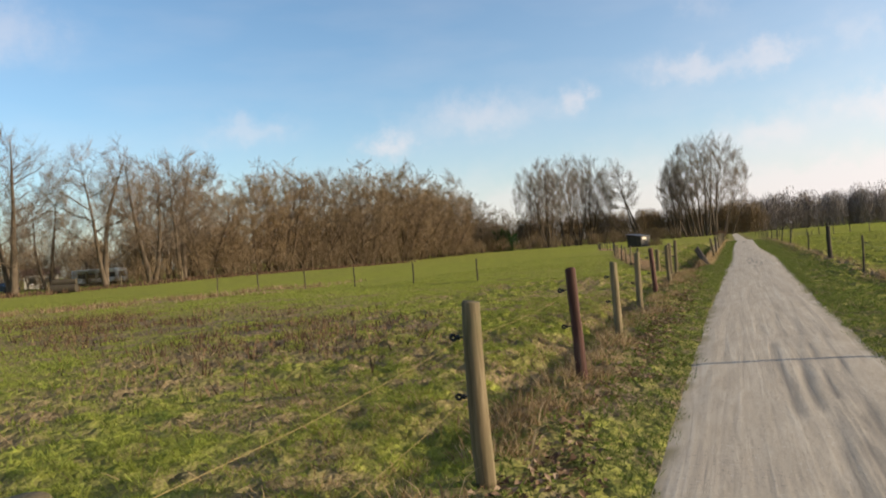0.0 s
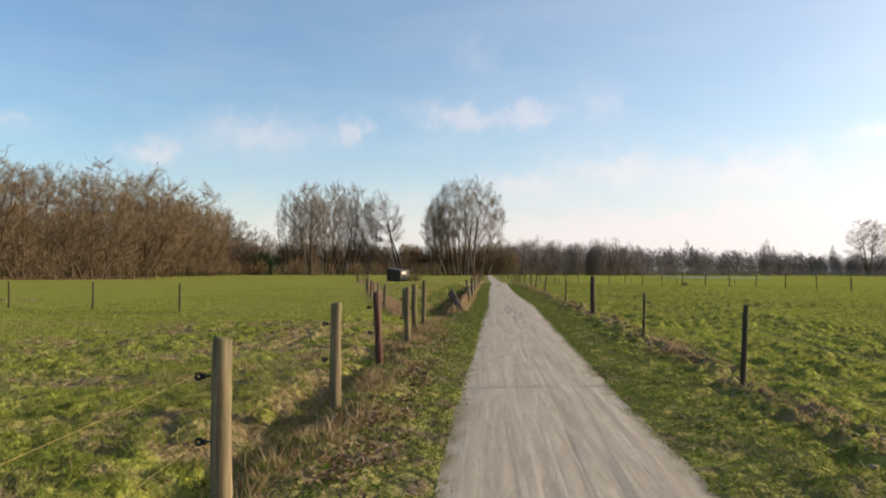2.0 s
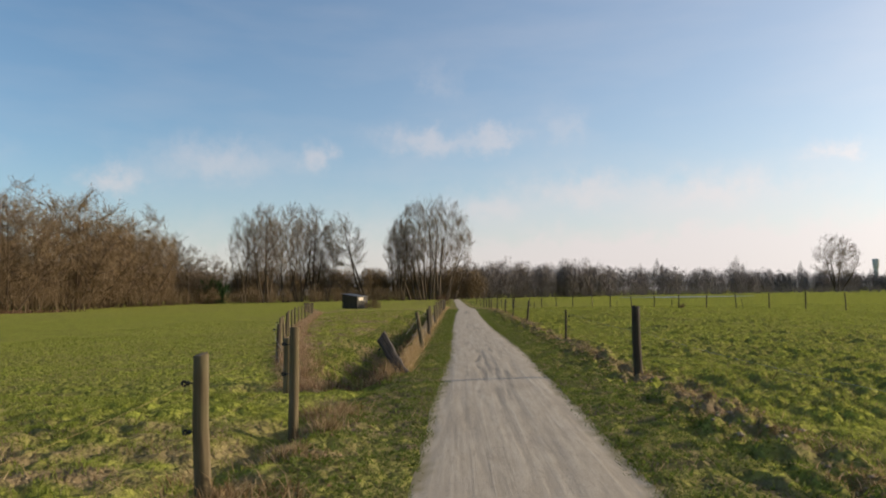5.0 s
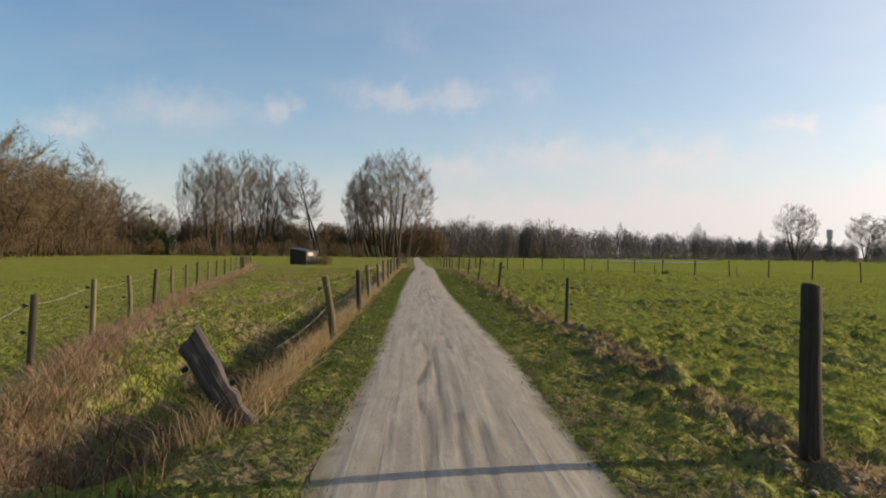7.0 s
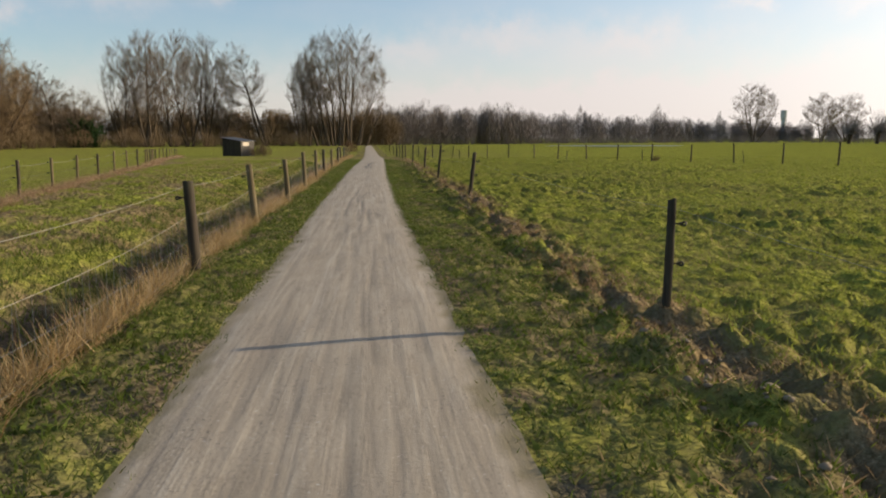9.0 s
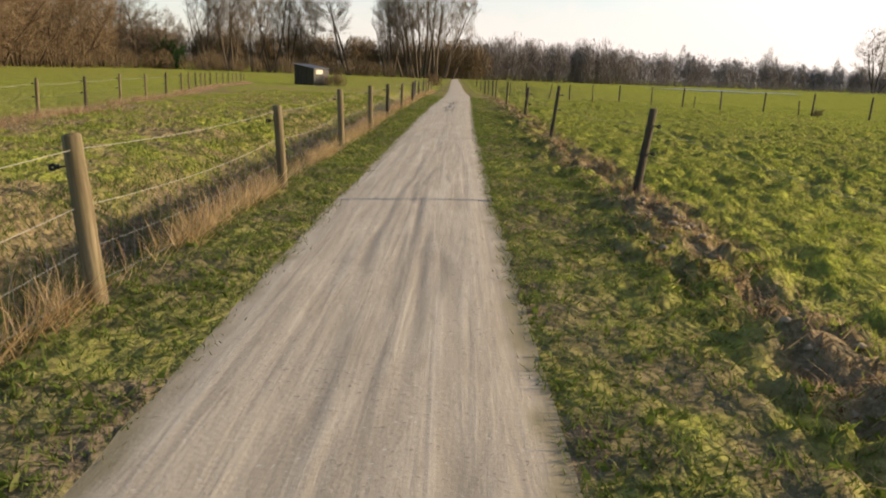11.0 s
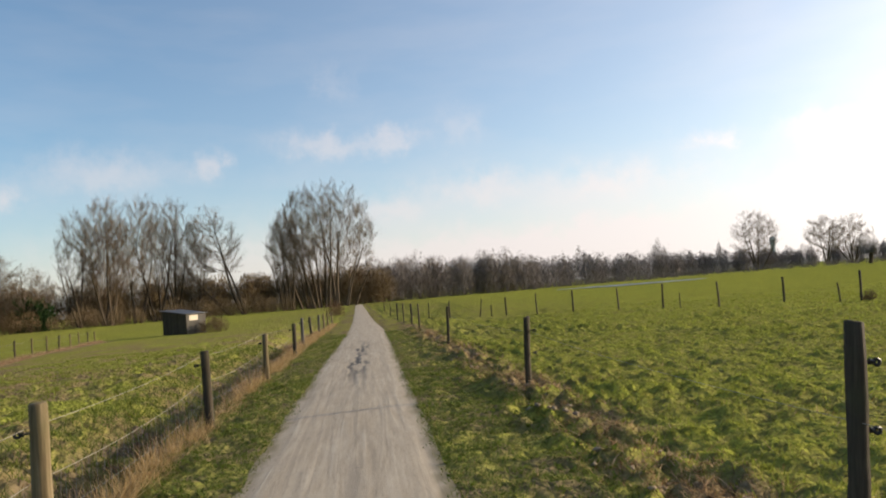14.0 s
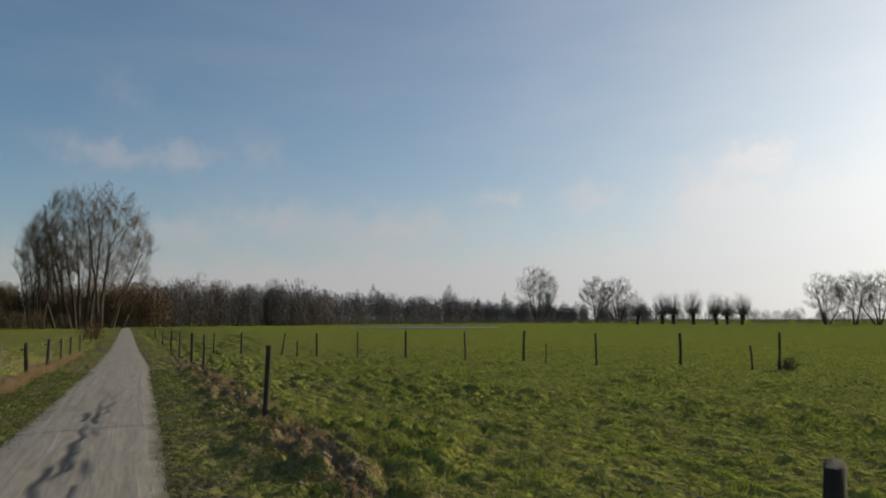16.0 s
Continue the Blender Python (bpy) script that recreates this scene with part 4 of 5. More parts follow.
brush("far_wood", "brown bare wood behind the parkland", strip_spots(r1, [(-175, 40), (-160, 90), (-135, 150), (-115, 215), (-100, 246)], 2.0, 5.0, 0.75, 1.1), M_TWIG_B, 7, 12.5, 8.0, 700, 0.12, 0.0, 0.14, "wood")
brush("far_wood", "bluish wood on the far horizon", strip_spots(r1, [(330, 760), (600, 620), (760, 420), (820, 200)], 6.0, 12.0, 0.7, 1.1), M_TWIG_HAZY, 8, 14.0, 14.0, 450, 0.2, 0.0, 0.3, "wood")
brush("parkland_trees", "loose brown trees and scrub among the houses", strip_spots(r1, [(-128, 38), (-118, 62), (-108, 84), (-98, 100)], 2.4, 6.0, 0.5, 1.1), M_TWIG_B, 9, 11.0, 7.5, 800, 0.10, 0.12, 0.07, "trees")
brush("hedge", "low brown hedge before the houses", strip_spots(r1, [(-106, 40), (-98, 62), (-90, 84)], 1.6, 1.5, 0.6, 1.1), M_TWIG_B, 10, 2.6, 3.0, 400, 0.03, 0.0, 0.05, "hedge")


# ---- fences ----
def post_mesh(seed, height, r, kind="round"):
    """A driven post, cut off on top, tapered and a little crooked."""
    rng = random.Random(seed)
    bm = bmesh.new()
    sides = 12 if kind == "round" else 8
    rings, n = [], 9
    bend = (rng.uniform(-0.02, 0.02), rng.uniform(-0.02, 0.02))
    for i in range(n):
        f = i / (n - 1)
        z = -0.25 + f * (height + 0.25)
        ring = []
        for j in range(sides):
            a = 2 * math.pi * j / sides
            rr = r * (1.06 - 0.12 * f) * (1 + rng.uniform(-0.05, 0.05))
            if kind == "split":
                rr *= 1 + 0.22 * math.cos(2 * a + 0.6) + rng.uniform(-0.07, 0.07)
            ring.append(bm.verts.new((math.cos(a) * rr + bend[0] * math.sin(f * 3.1), math.sin(a) * rr + bend[1] * math.sin(f * 3.1), z)))
        rings.append(ring)
    # a bevelled head, cut slightly askew
    tilt = rng.uniform(-0.3, 0.3)
    head = []
    for v in rings[-1]:
        head.append(bm.verts.new((v.co.x * 0.86, v.co.y * 0.86, v.co.z + 0.010 + v.co.x * tilt)))
    rings.append(head)
    for a, b in zip(rings, rings[1:]):
        for j in range(sides):
            k = (j + 1) % sides
            bm.faces.new((a[j], a[k], b[k], b[j]))
    bm.faces.new(rings[-1])
    return bm


def insulator_mesh():
    """A screw-in ring insulator: shank, collar and a ring."""
    bm = bmesh.new()
    bmesh.ops.create_cone(bm, cap_ends=True, segments=7, radius1=0.008, radius2=0.008, depth=0.07, matrix=pose(0.03, 0, 0, 0, 90, 0))
    bmesh.ops.create_cone(bm, cap_ends=True, segments=9, radius1=0.022, radius2=0.016, depth=0.03, matrix=pose(0.055, 0, 0, 0, 90, 0))
    ring = [[], []]
    for i in range(10):
        a = 2 * math.pi * i / 10
        row = []
        for j in range(5):
            b = 2 * math.pi * j / 5
            rr = 0.019 + 0.013 * math.cos(b)
            row.append(bm.verts.new((0.088 + rr * math.cos(a), 0.009 * math.sin(b), rr * math.sin(a))))
        ring.append(row)
    rows = ring[2:]
    for i in range(10):
        for j in range(5):
            bm.faces.new((rows[i][j], rows[(i + 1) % 10][j], rows[(i + 1) % 10][(j + 1) % 5], rows[i][(j + 1) % 5]))
    me = bpy.data.meshes.new("insulator")
    bm.to_mesh(me)
    bm.free()
    me.materials.append(M_PLASTIC)
    return me


INSULATOR = insulator_mesh()


def add_post(fence, x, y, height, r, material, seed, tilt=(0, 0), kind="round", label="", clips=(), side=180, name="post"):
    """A post under its fence, its head at the given height over the ground, with insulators below the head on one side."""
    r = r * 0.84 if kind == "split" else r
    z = float(relief(x, y))
    o = part(name, post_mesh(seed, height, r, kind), material, fence, label, (x, y, z), True)
    o.matrix_basis = pose(x, y, z, tilt[1], tilt[0], 0) @ pose(0, 0, 0, 0, 0, math.degrees(seed * 1.7))
    for h in clips:
        c = new("insulator", INSULATOR)
        c.parent = o
        a = radians(side) - seed * 1.7
        c.location = (math.cos(a) * r * 0.95, math.sin(a) * r * 0.95, h)
        c.rotation_euler, c.scale = (0, 0, a), (0.8, 0.8, 0.8)
    return Vector((x, y, z))


def wire(fence, ends, sag, radius, material, label="", name="wire"):
    """One wire through several points, sagging between them."""
    out = []
    for a, b in zip(ends, ends[1:]):
        for i in range(8):
            f = i / 8
            p = a.lerp(b, f)
            p.z -= sag * 4 * f * (1 - f) * (b - a).length / 5
            out.append(p)
    out.append(ends[-1])
    pts = np.array([[tuple(p) for p in out]])
    me = tube_mesh(name, [(pts, np.full(pts.shape[:2], radius), 5)], material)
    o = new(name, me)
    o.parent = fence
    if label:
        tagged(o, label)
    return o


def fence(name, label):
    return tagged(new(name), label, "fence")


def tip(p, h, dx=0.0):
    return Vector((p.x + dx, p.y, p.z + h))


# pasture fence: round posts with black insulators and a yellow cord
pasture = fence("fence", "pasture fence of round wooden posts with black insulators")
A = []
for i, (x, y, top, r, m, t, lb) in enumerate((
        (-1.9, -3.67, 1.15, 0.062, M_POST, (1, 0), ""), (-2.11, -0.45, 1.23, 0.060, M_POST, (-1, 1), ""),
        (-2.13, 2.62, 1.27, 0.055, M_RED, (-2, 1), "reddish-brown stained post"), (-2.29, 6.25, 1.18, 0.058, M_POST, (-1, 0), ""),
        (-2.38, 9.70, 1.21, 0.058, M_POST, (0, 1), ""), (-2.40, 12.83, 1.22, 0.055, M_RED, (-3, 0), "reddish-brown stained post"),
        (-2.34, 16.15, 1.21, 0.058, M_POST, (-2, 1), ""), (-2.55, 19.6, 1.20, 0.062, M_POST, (-2, 0), ""),
        (-2.68, 23.1, 1.24, 0.060, M_POST, (1, 0), ""), (-3.70, 27.3, 0.86, 0.080, M_POST, (0, 0), ""))):
    h = top - float(relief(x, y))
    A.append(add_post(pasture, x, y, h, r, m, i + 1, t, "round", lb, (h - 0.20, h - 0.56) if i < 9 else (), 195))
wire(pasture, [Vector((p.x - 0.13, p.y, 1.00)) for p in A[:9]], 0.05, 0.0013, M_CORD, "thin yellow electric cord")
wire(pasture, [Vector((p.x - 0.13, p.y, 0.63)) for p in A[:9]], 0.06, 0.0013, M_CORD)

# cross fence over the pasture
cross = fence("fence", "low cross fence of thin stakes over the pasture")
for i, x in enumerate((-12.3, -15.9, -19.5, -22.8, -26.2, -29.4)):
    add_post(cross, x, 29.0 - 0.12 * (x + 12.7), 1.05, 0.036, M_DARK, 30 + i, (rnd.uniform(-3, 3), rnd.uniform(-3, 3)))

# inner fence with white tape, running off towards the wood
inner = fence("fence", "straight fence of wooden posts with white tape")
B, y, i = [A[9]], 32.45, 0
while y < 124:
    x = float(f_line(y))
    B.append(add_post(inner, x, y, 0.98, 0.048, M_POST if i % 3 else M_DARK, 50 + i, (rnd.uniform(-2, 2), rnd.uniform(-2, 2)), "round", "", (0.84, 0.5), 190))
    y += 3.58 + rnd.uniform(-0.12, 0.12)
    i += 1
wire(inner, [tip(p, 0.84, -0.1) for p in B], 0.07, 0.0045, M_TAPE, "white electric tape")
wire(inner, [tip(p, 0.5, -0.1) for p in B], 0.05, 0.0016, M_WIRE)

# wire-mesh fence between ditch and path
mesh_fence = fence("fence", "sagging wire-mesh fence on wooden posts beside the ditch")
C = []
for i, (x, y, top, t, m) in enumerate(((-1.68, 35.6, 1.09, (-8, 0), M_POST), (-1.68, 41.2, 1.05, (-2, 0), M_DARK), (-1.74, 46.15, 1.06, (-5, 0), M_POST), (-1.71, 51.1, 1.02, (-3, 0), M_POST),
        (-1.75, 56.3, 1.10, (-2, 0), M_POST), (-1.74, 61.2, 1.08, (-1, 0), M_POST), (-1.80, 66.6, 1.03, (-1, 0), M_DARK), (-1.77, 72.6, 0.95, (0, 0), M_POST), (-1.75, 79.0, 0.94, (1, 0), M_DARK),
        (-1.95, 84.8, 0.95, (0, 0), M_GREY), (-2.0, 90.5, 0.86, (-4, 0), M_DARK), (-2.05, 96.5, 0.80, (2, 0), M_GREY), (-2.1, 103, 0.7, (0, 0), M_POST), (-2.2, 110, 0.6, (0, 0), M_POST), (-2.2, 118, 0.5, (0, 0), M_POST))):
    h = top - float(relief(x, y))
    C.append(add_post(mesh_fence, x, y, h, 0.062, m, 90 + i, t, "round", "", (h - 0.18,), 200))
start = Vector((-1.75, 31.4, float(relief(-1.75, 31.4))))
for h, m, r in ((0.98, M_TAPE, 0.0026), (0.62, M_TAPE, 0.0028), (0.34, M_WIRE, 0.0016), (0.10, M_WIRE, 0.0016)):
    wire(mesh_fence, [tip(start, h * 0.75, -0.1)] + [tip(p, h, -0.08) for p in C], 0.04 if h > 0.9 else 0.07, r, m)
# the upright strands of the mesh
strands = []
for a, b in zip(C[:8], C[1:8]):
    n = int((b - a).length / 0.16)
    for i in range(n):
        p = a.lerp(b, (i + 0.5) / n)
        sag = 0.07 * 4 * ((i + 0.5) / n) * (1 - (i + 0.5) / n)
        strands.append([(p.x - 0.08, p.y, p.z + 0.08), (p.x - 0.08 + rnd.uniform(-0.02, 0.02), p.y + rnd.uniform(-0.03, 0.03), p.z + 0.62 - sag)])
pts = np.array(strands)
strand_set = new("wire_mesh", tube_mesh("wire_mesh", [(pts, np.full(pts.shape[:2], 0.0014), 3)], M_WIRE))
strand_set.parent = mesh_fence
strand_set["kind"] = "stuff"

# fence on the sunny side of the path
east = fence("fence", "fence of dark rough posts along the trodden bank")
D = []
for i, (x, y, top, r, t, k) in enumerate(((2.65, -2.5, 1.25, 0.05, (0, 0), "split"), (2.65, 5.2, 1.20, 0.05, (2, 0), "split"), (2.74, 12.85, 1.09, 0.042, (2, 1), "split"), (2.74, 19.6, 1.04, 0.045, (2, 1), "split"), (2.90, 28.7, 1.32, 0.085, (-1, 0), "round"),
        (2.95, 38.6, 1.01, 0.050, (1, 0), "split"), (2.87, 51.1, 1.18, 0.055, (6, 0), "split"), (2.78, 59.65, 1.30, 0.055, (6, 0), "split"), (2.87, 67.3, 1.10, 0.055, (2, 0), "split"), (2.87, 78.1, 1.12, 0.05, (2, 0), "split"),
        (3.0, 91.0, 1.05, 0.05, (0, 0), "split"), (3.05, 97.0, 1.0, 0.055, (0, 0), "split"), (3.1, 106, 0.9, 0.06, (0, 0), "split"), (3.2, 117, 0.8, 0.06, (0, 0), "split"), (3.3, 135, 0.5, 0.06, (0, 0), "split"), (3.4, 160, 0.45, 0.06, (0, 0), "split"))):
    h = top - float(relief(x, y))
    D.append(add_post(east, x, y, h, r, M_DARK, 120 + i, t, k, "thick dark post" if i == 4 else "", (h - 0.2, h - 0.55) if i in (3, 5, 6, 7, 8) else (), -10))
wire(east, [tip(p, 0.86, 0.09) for p in D[:12]], 0.03, 0.0018, M_WIRE)

# far fence over the eastern meadow
far = fence("fence", "long line of thin dark posts across the meadow")
FAR_Y = [83.5, 86.4, 89.3, 92.2, 94.9, 98.0, 100.8, 103.5, 106.1, 109.3, 111.8] + [80.5 - 2.95 * i for i in range(16)]
for i, y in enumerate(FAR_Y):
    add_post(far, 20.16 - 0.5246 * (y - 83.54), y, rnd.uniform(1.15, 1.35), 0.055, M_DARK, 150 + i, (9 if i == 8 else rnd.uniform(-3, 3), rnd.uniform(-3, 3)), "split")
for i, y in enumerate((84.25, 91.3, 104.9, 76.9)):
    add_post(far, 20.16 - 0.5246 * (y - 83.54), y, 0.8, 0.035, M_DARK, 190 + i, (rnd.uniform(-9, 3), 0), "split", "short thin stake")

# the broad leaning board at the ditch's head, split and rotted along its edges
gate_post = tagged(new("gate_post"), "broad weathered grey half-log leaning at the ditch", "post")
gate_post.location = (-1.84, 29.6, float(relief(-1.80, 29.25)) + 0.05)
gate_post.rotation_euler = (radians(4), radians(-31), radians(8))
bm, rng_b = bmesh.new(), random.Random(17)
rings = []
for i in range(15):
    f = i / 14
    zz = -0.45 + 1.30 * f
    wide_l = 0.125 + 0.012 * math.sin(5 * f + 1) + rng_b.uniform(-0.010, 0.010)
    wide_r = 0.125 - 0.035 * math.exp(-((f - 0.62) / 0.07) ** 2) - 0.03 * math.exp(-((f - 0.42) / 0.05) ** 2) + rng_b.uniform(-0.012, 0.012)
    ring = []
    for u, v in ((-1, -0.5), (-0.82, -0.95), (-0.3, -1.15), (0.15, -0.9), (0.22, -1.1), (0.8, -0.95), (1, -0.4), (1, 0.5), (0.6, 1), (-0.6, 1), (-1, 0.5)):
        ring.append(bm.verts.new(((wide_l if u < 0 else wide_r) * u, 0.055 * v + rng_b.uniform(-0.005, 0.005), zz + (0.06 * u + rng_b.uniform(-0.015, 0.015) if i == 14 else 0.0))))
    rings.append(ring)
for lo_, up_ in zip(rings, rings[1:]):
    for j in range(11):
        bm.faces.new((lo_[j], lo_[(j + 1) % 11], up_[(j + 1) % 11], up_[j]))
bm.faces.new(rings[-1])
part("board", bm, M_ROT, gate_post, smooth=False)
for hx, hz in ((-0.16, 0.62), (0.12, 0.30)):
    bm = bmesh.new()
    bmesh.ops.create_cone(bm, cap_ends=True, segments=8, radius1=0.028, radius2=0.020, depth=0.06, matrix=pose(hx, 0, hz, 0, 90, 0))
    part("insulator", bm, M_PLASTIC, gate_post)


# ---- field shelter ----
def field_shelter(x, y, turn):
    """A small board-clad cattle hut under a single-pitch sheet roof, with a pale opening side."""
    root = tagged(new("field_shelter"), "small dark wooden field shelter with a sloping sheet roof", "shed")
    root.location, root.rotation_euler = (x, y, float(relief(x, y))), (0, 0, turn)
    w, d, hl, hr = 3.0, 2.4, 2.25, 1.85
    n = 15
    for j, yy in enumerate((-d / 2, d / 2)):
        for i in range(n):
            x0, x1 = -w / 2 + i * w / n, -w / 2 + (i + 1) * w / n - 0.008
            top = hl + (hr - hl) * (i + 0.5) / n
            part("board", box_bm(x0, x1, yy - 0.012 - 0.006 * (i % 2), yy + 0.012, 0.02, top, 0.003), M_DARK, root)
    for i in range(12):
        y0 = -d / 2 + i * d / 12
        part("board", box_bm(-w / 2 - 0.014, -w / 2 + 0.012, y0 + 0.014, y0 + d / 12 - 0.006, 0.02, hl - 0.02, 0.003), M_DARK, root)
        part("board", box_bm(w / 2 - 0.012, w / 2 + 0.014, y0 + 0.014, y0 + d / 12 - 0.006, 0.02, hr - 0.02, 0.003), M_GREY, root)
    part("panel", box_bm(w / 2 + 0.005, w / 2 + 0.045, -d / 2 + 0.35, d / 2 - 1.0, 1.25, hr - 0.12, 0.006), M_CREAM, root, "white sheet over the upper end wall")
    part("rail", box_bm(w / 2 + 0.016, w / 2 + 0.07, -d / 2, d / 2, 0.30, 0.42, 0.006), M_GREY, root)
    for cx in (-w / 2 + 0.06, w / 2 - 0.06):
        for cy in (-d / 2 + 0.06, d / 2 - 0.06):
            part("corner_post", box_bm(cx - 0.05, cx + 0.05, cy - 0.05, cy + 0.05, 0, hl + (hr - hl) * (cx + w / 2) / w - 0.03, 0.006), M_DARK, root)
    bm = bmesh.new()
    m = 44
    top, low = [], []
    for i in range(m + 1):
        yy = -d / 2 - 0.2 + (d + 0.4) * i / m
        ww = 0.018 * math.sin(i * math.pi / 2)
        for xx, hh in ((-w / 2 - 0.2, hl + 0.06), (w / 2 + 0.2, hr - 0.0)):
            top.append(bm.verts.new((xx, yy, hh + ww + 0.02)))
            low.append(bm.verts.new((xx, yy, hh + ww)))
    for i in range(m):
        a = 2 * i
        bm.faces.new((top[a], top[a + 1], top[a + 3], top[a + 2]))
        bm.faces.new((low[a + 2], low[a + 3], low[a + 1], low[a]))
        bm.faces.new((top[a], top[a + 2], low[a + 2], low[a]))
        bm.faces.new((top[a + 1], low[a + 1], low[a + 3], top[a + 3]))
    part("roof", bm, M_SHEET, root, "corrugated grey sheet roof")
    return root


field_shelter(-16.3, 127.6, radians(-33))
r2 = random.Random(3)
thicket("bush", "dry brown bramble bush beside the shelter", [(-13.7, 126.6, 0.9), (-13.3, 127.2, 1.0), (-12.9, 126.9, 0.7), (-14.2, 126.2, 0.6)], M_TWIG_B, 0.010, 31, 26, 1.7, 1.2, category="bush", light=False)


# ---- flood water on the eastern meadow ----
def pool(name, x, y, a, b, z, seed, label):
    rng = random.Random(seed)
    n = 72
    ph = [rng.uniform(0, 6.28) for _ in range(5)]
    ring = []
    for i in range(n):
        t = 2 * math.pi * i / n
        k = 1 + 0.12 * math.sin(3 * t + ph[0]) + 0.10 * math.sin(5 * t + ph[1]) + 0.06 * math.sin(11 * t + ph[2])
        ring.append((x + a * k * math.cos(t), y + b * k * math.sin(t), z))
    tagged(mesh_obj(name, ring, [tuple(range(n))], M_WATER), label, "water", kind="structure")


pool("water", 68, 234, 19, 14, -0.53, 1, "shallow flood water lying on the meadow")
pool("water", -2.95, 55.2, 0.20, 1.6, -0.66, 2, "dark water standing in the ditch")


# ---- grass, straw and weeds ----
def scatter(rng, n, x0, x1, y0, y1, keep):
    """Random places in a rectangle, thinned by keep(x, y) in 0..1."""
    x, y = rng.uniform(x0, x1, n), rng.uniform(y0, y1, n)
    k = rng.random(n) < keep(x, y)
    return x[k], y[k]


def blades(name, label, x, y, rng, low, high, wide, lean, material, bend=False, category="grass", drift=(0, 0)):
    """Single leaves at the given places, all in one mesh."""
    n = len(x)
    z = relief(x, y) - 0.012
    a = rng.random(n) * 2 * np.pi
    side = np.stack([np.cos(a), np.sin(a), np.zeros(n)], -1)
    h = low + (high - low) * rng.random(n) ** 1.5
    b = rng.random(n) * 2 * np.pi
    out = np.stack([np.cos(b) * lean + drift[0], np.sin(b) * lean + drift[1], np.zeros(n)], -1) * h[:, None] * (0.3 + rng.random((n, 1)))
    w = wide * (0.6 + 0.8 * rng.random((n, 1)))
    base = np.stack([x, y, z], -1)
    up = np.array([0, 0, 1.0]) * h[:, None]
    p0, p1 = base - side * w / 2, base + side * w / 2
    if not bend:
        v = np.stack([p0, p1, base + up + out], 1).reshape(-1, 3)
        f = np.arange(3 * n).reshape(-1, 3)
    else:
        mid = base + up * 0.62 + out * 0.35
        top = base + up * 0.95 + out * 1.1
        v = np.stack([p0, p1, mid - side * w * 0.4, mid + side * w * 0.4, top], 1).reshape(-1, 3)
        i = 5 * np.arange(n)[:, None]
        f = np.concatenate([i + [0, 1, 3], i + [0, 3, 2], i + [2, 3, 4]], 1).reshape(-1, 3)
    return tagged(new(name, array_mesh(name, v, f, material)), label, category, kind="stuff")


def tussocks(name, label, x, y, rng, per, r0, r1, low, high, wide, material, spill=0.7, category="grass"):
    """Rounded tufts: leaves that spring from a small disc and fall outwards, all in one mesh."""
    n = len(x)
    size = r0 + (r1 - r0) * rng.random(n) ** 1.6
    k = np.repeat(np.arange(n), per)
    a, f = rng.random(len(k)) * 2 * np.pi, np.sqrt(rng.random(len(k)))
    way = np.stack([np.cos(a), np.sin(a)], -1)
    bx, by = x[k] + way[:, 0] * f * size[k], y[k] + way[:, 1] * f * size[k]
    tall = (low + (high - low) * ((size - r0) / (r1 - r0 + 1e-9)))[k] * (1.1 - 0.6 * f ** 2) * rng.uniform(0.6, 1.15, len(k))
    base = np.stack([bx, by, relief(bx, by) - 0.015], -1)
    b = rng.random(len(k)) * np.pi
    side = np.stack([np.cos(b), np.sin(b), np.zeros(len(k))], -1) * (wide * 0.5 * rng.uniform(0.6, 1.3, len(k)))[:, None]
    fall = (way * (f * spill)[:, None] + rng.normal(0, 0.25, way.shape)) * tall[:, None]
    tip_ = base + np.concatenate([fall, tall[:, None]], 1)
    v = np.stack([base - side, base + side, tip_], 1).reshape(-1, 3)
    return tagged(new(name, array_mesh(name, v, np.arange(len(v)).reshape(-1, 3), material)), label, category, kind="stuff")


g = np.random.default_rng(77)
# mown verges on both sides of the path
vx, vy = scatter(g, 700000, -2.3, 2.7, -3, 92, lambda x, y: (off_path(x, y) > 0.84 + 0.22 * vnoise(x, y, 0.3, 1)) * np.where(off_path(x, y) < 0.98, 0.5, 1.0) * np.where(y > 72, 0.5, 1.0) * (ditch_depth(x, y) < 0.2) * (0.3 + 0.7 * sstep(0.25, 0.65, vnoise(x, y, 0.17, 4) * 0.5 + vnoise(x, y, 0.4, 3) * 0.5)))
blades("verge_grass", "short green grass on the path's verges", vx, vy, g, 0.02, 0.075, 0.013, 1.1, M_VERGE_SHADED)
# broad flat leaves between the blades, and thin dry grass creeping onto the path
vx, vy = scatter(g, 65000, -2.3, 2.6, -3, 72, lambda x, y: (off_path(x, y) > 1.02) * (ditch_depth(x, y) < 0.2) * sstep(0.45, 0.7, vnoise(x, y, 0.3, 2)))
blades("verge_leaves", "low broad-leaved herbs on the path's verges", vx, vy, g, 0.02, 0.06, 0.034, 1.6, M_VERGE_SHADED, True)
vx, vy = scatter(g, 150000, -1.4, 1.7, -3, 80, lambda x, y: np.exp(-(((off_path(x, y) - 1.03) / 0.12) ** 2)) * (0.15 + 0.85 * sstep(0.4, 0.7, vnoise(x, y, 0.22, 5) * 0.6 + vnoise(x, y, 0.8, 0) * 0.4)))
half = len(vx) // 2
blades("verge_grass", "sparse short grass creeping onto the path", vx[:half], vy[:half], g, 0.015, 0.06, 0.012, 1.2, M_VERGE_SHADED)
blades("dry_grass", "dry trampled grass along the path's rim", vx[half:], vy[half:], g, 0.01, 0.045, 0.010, 1.6, M_STRAW)
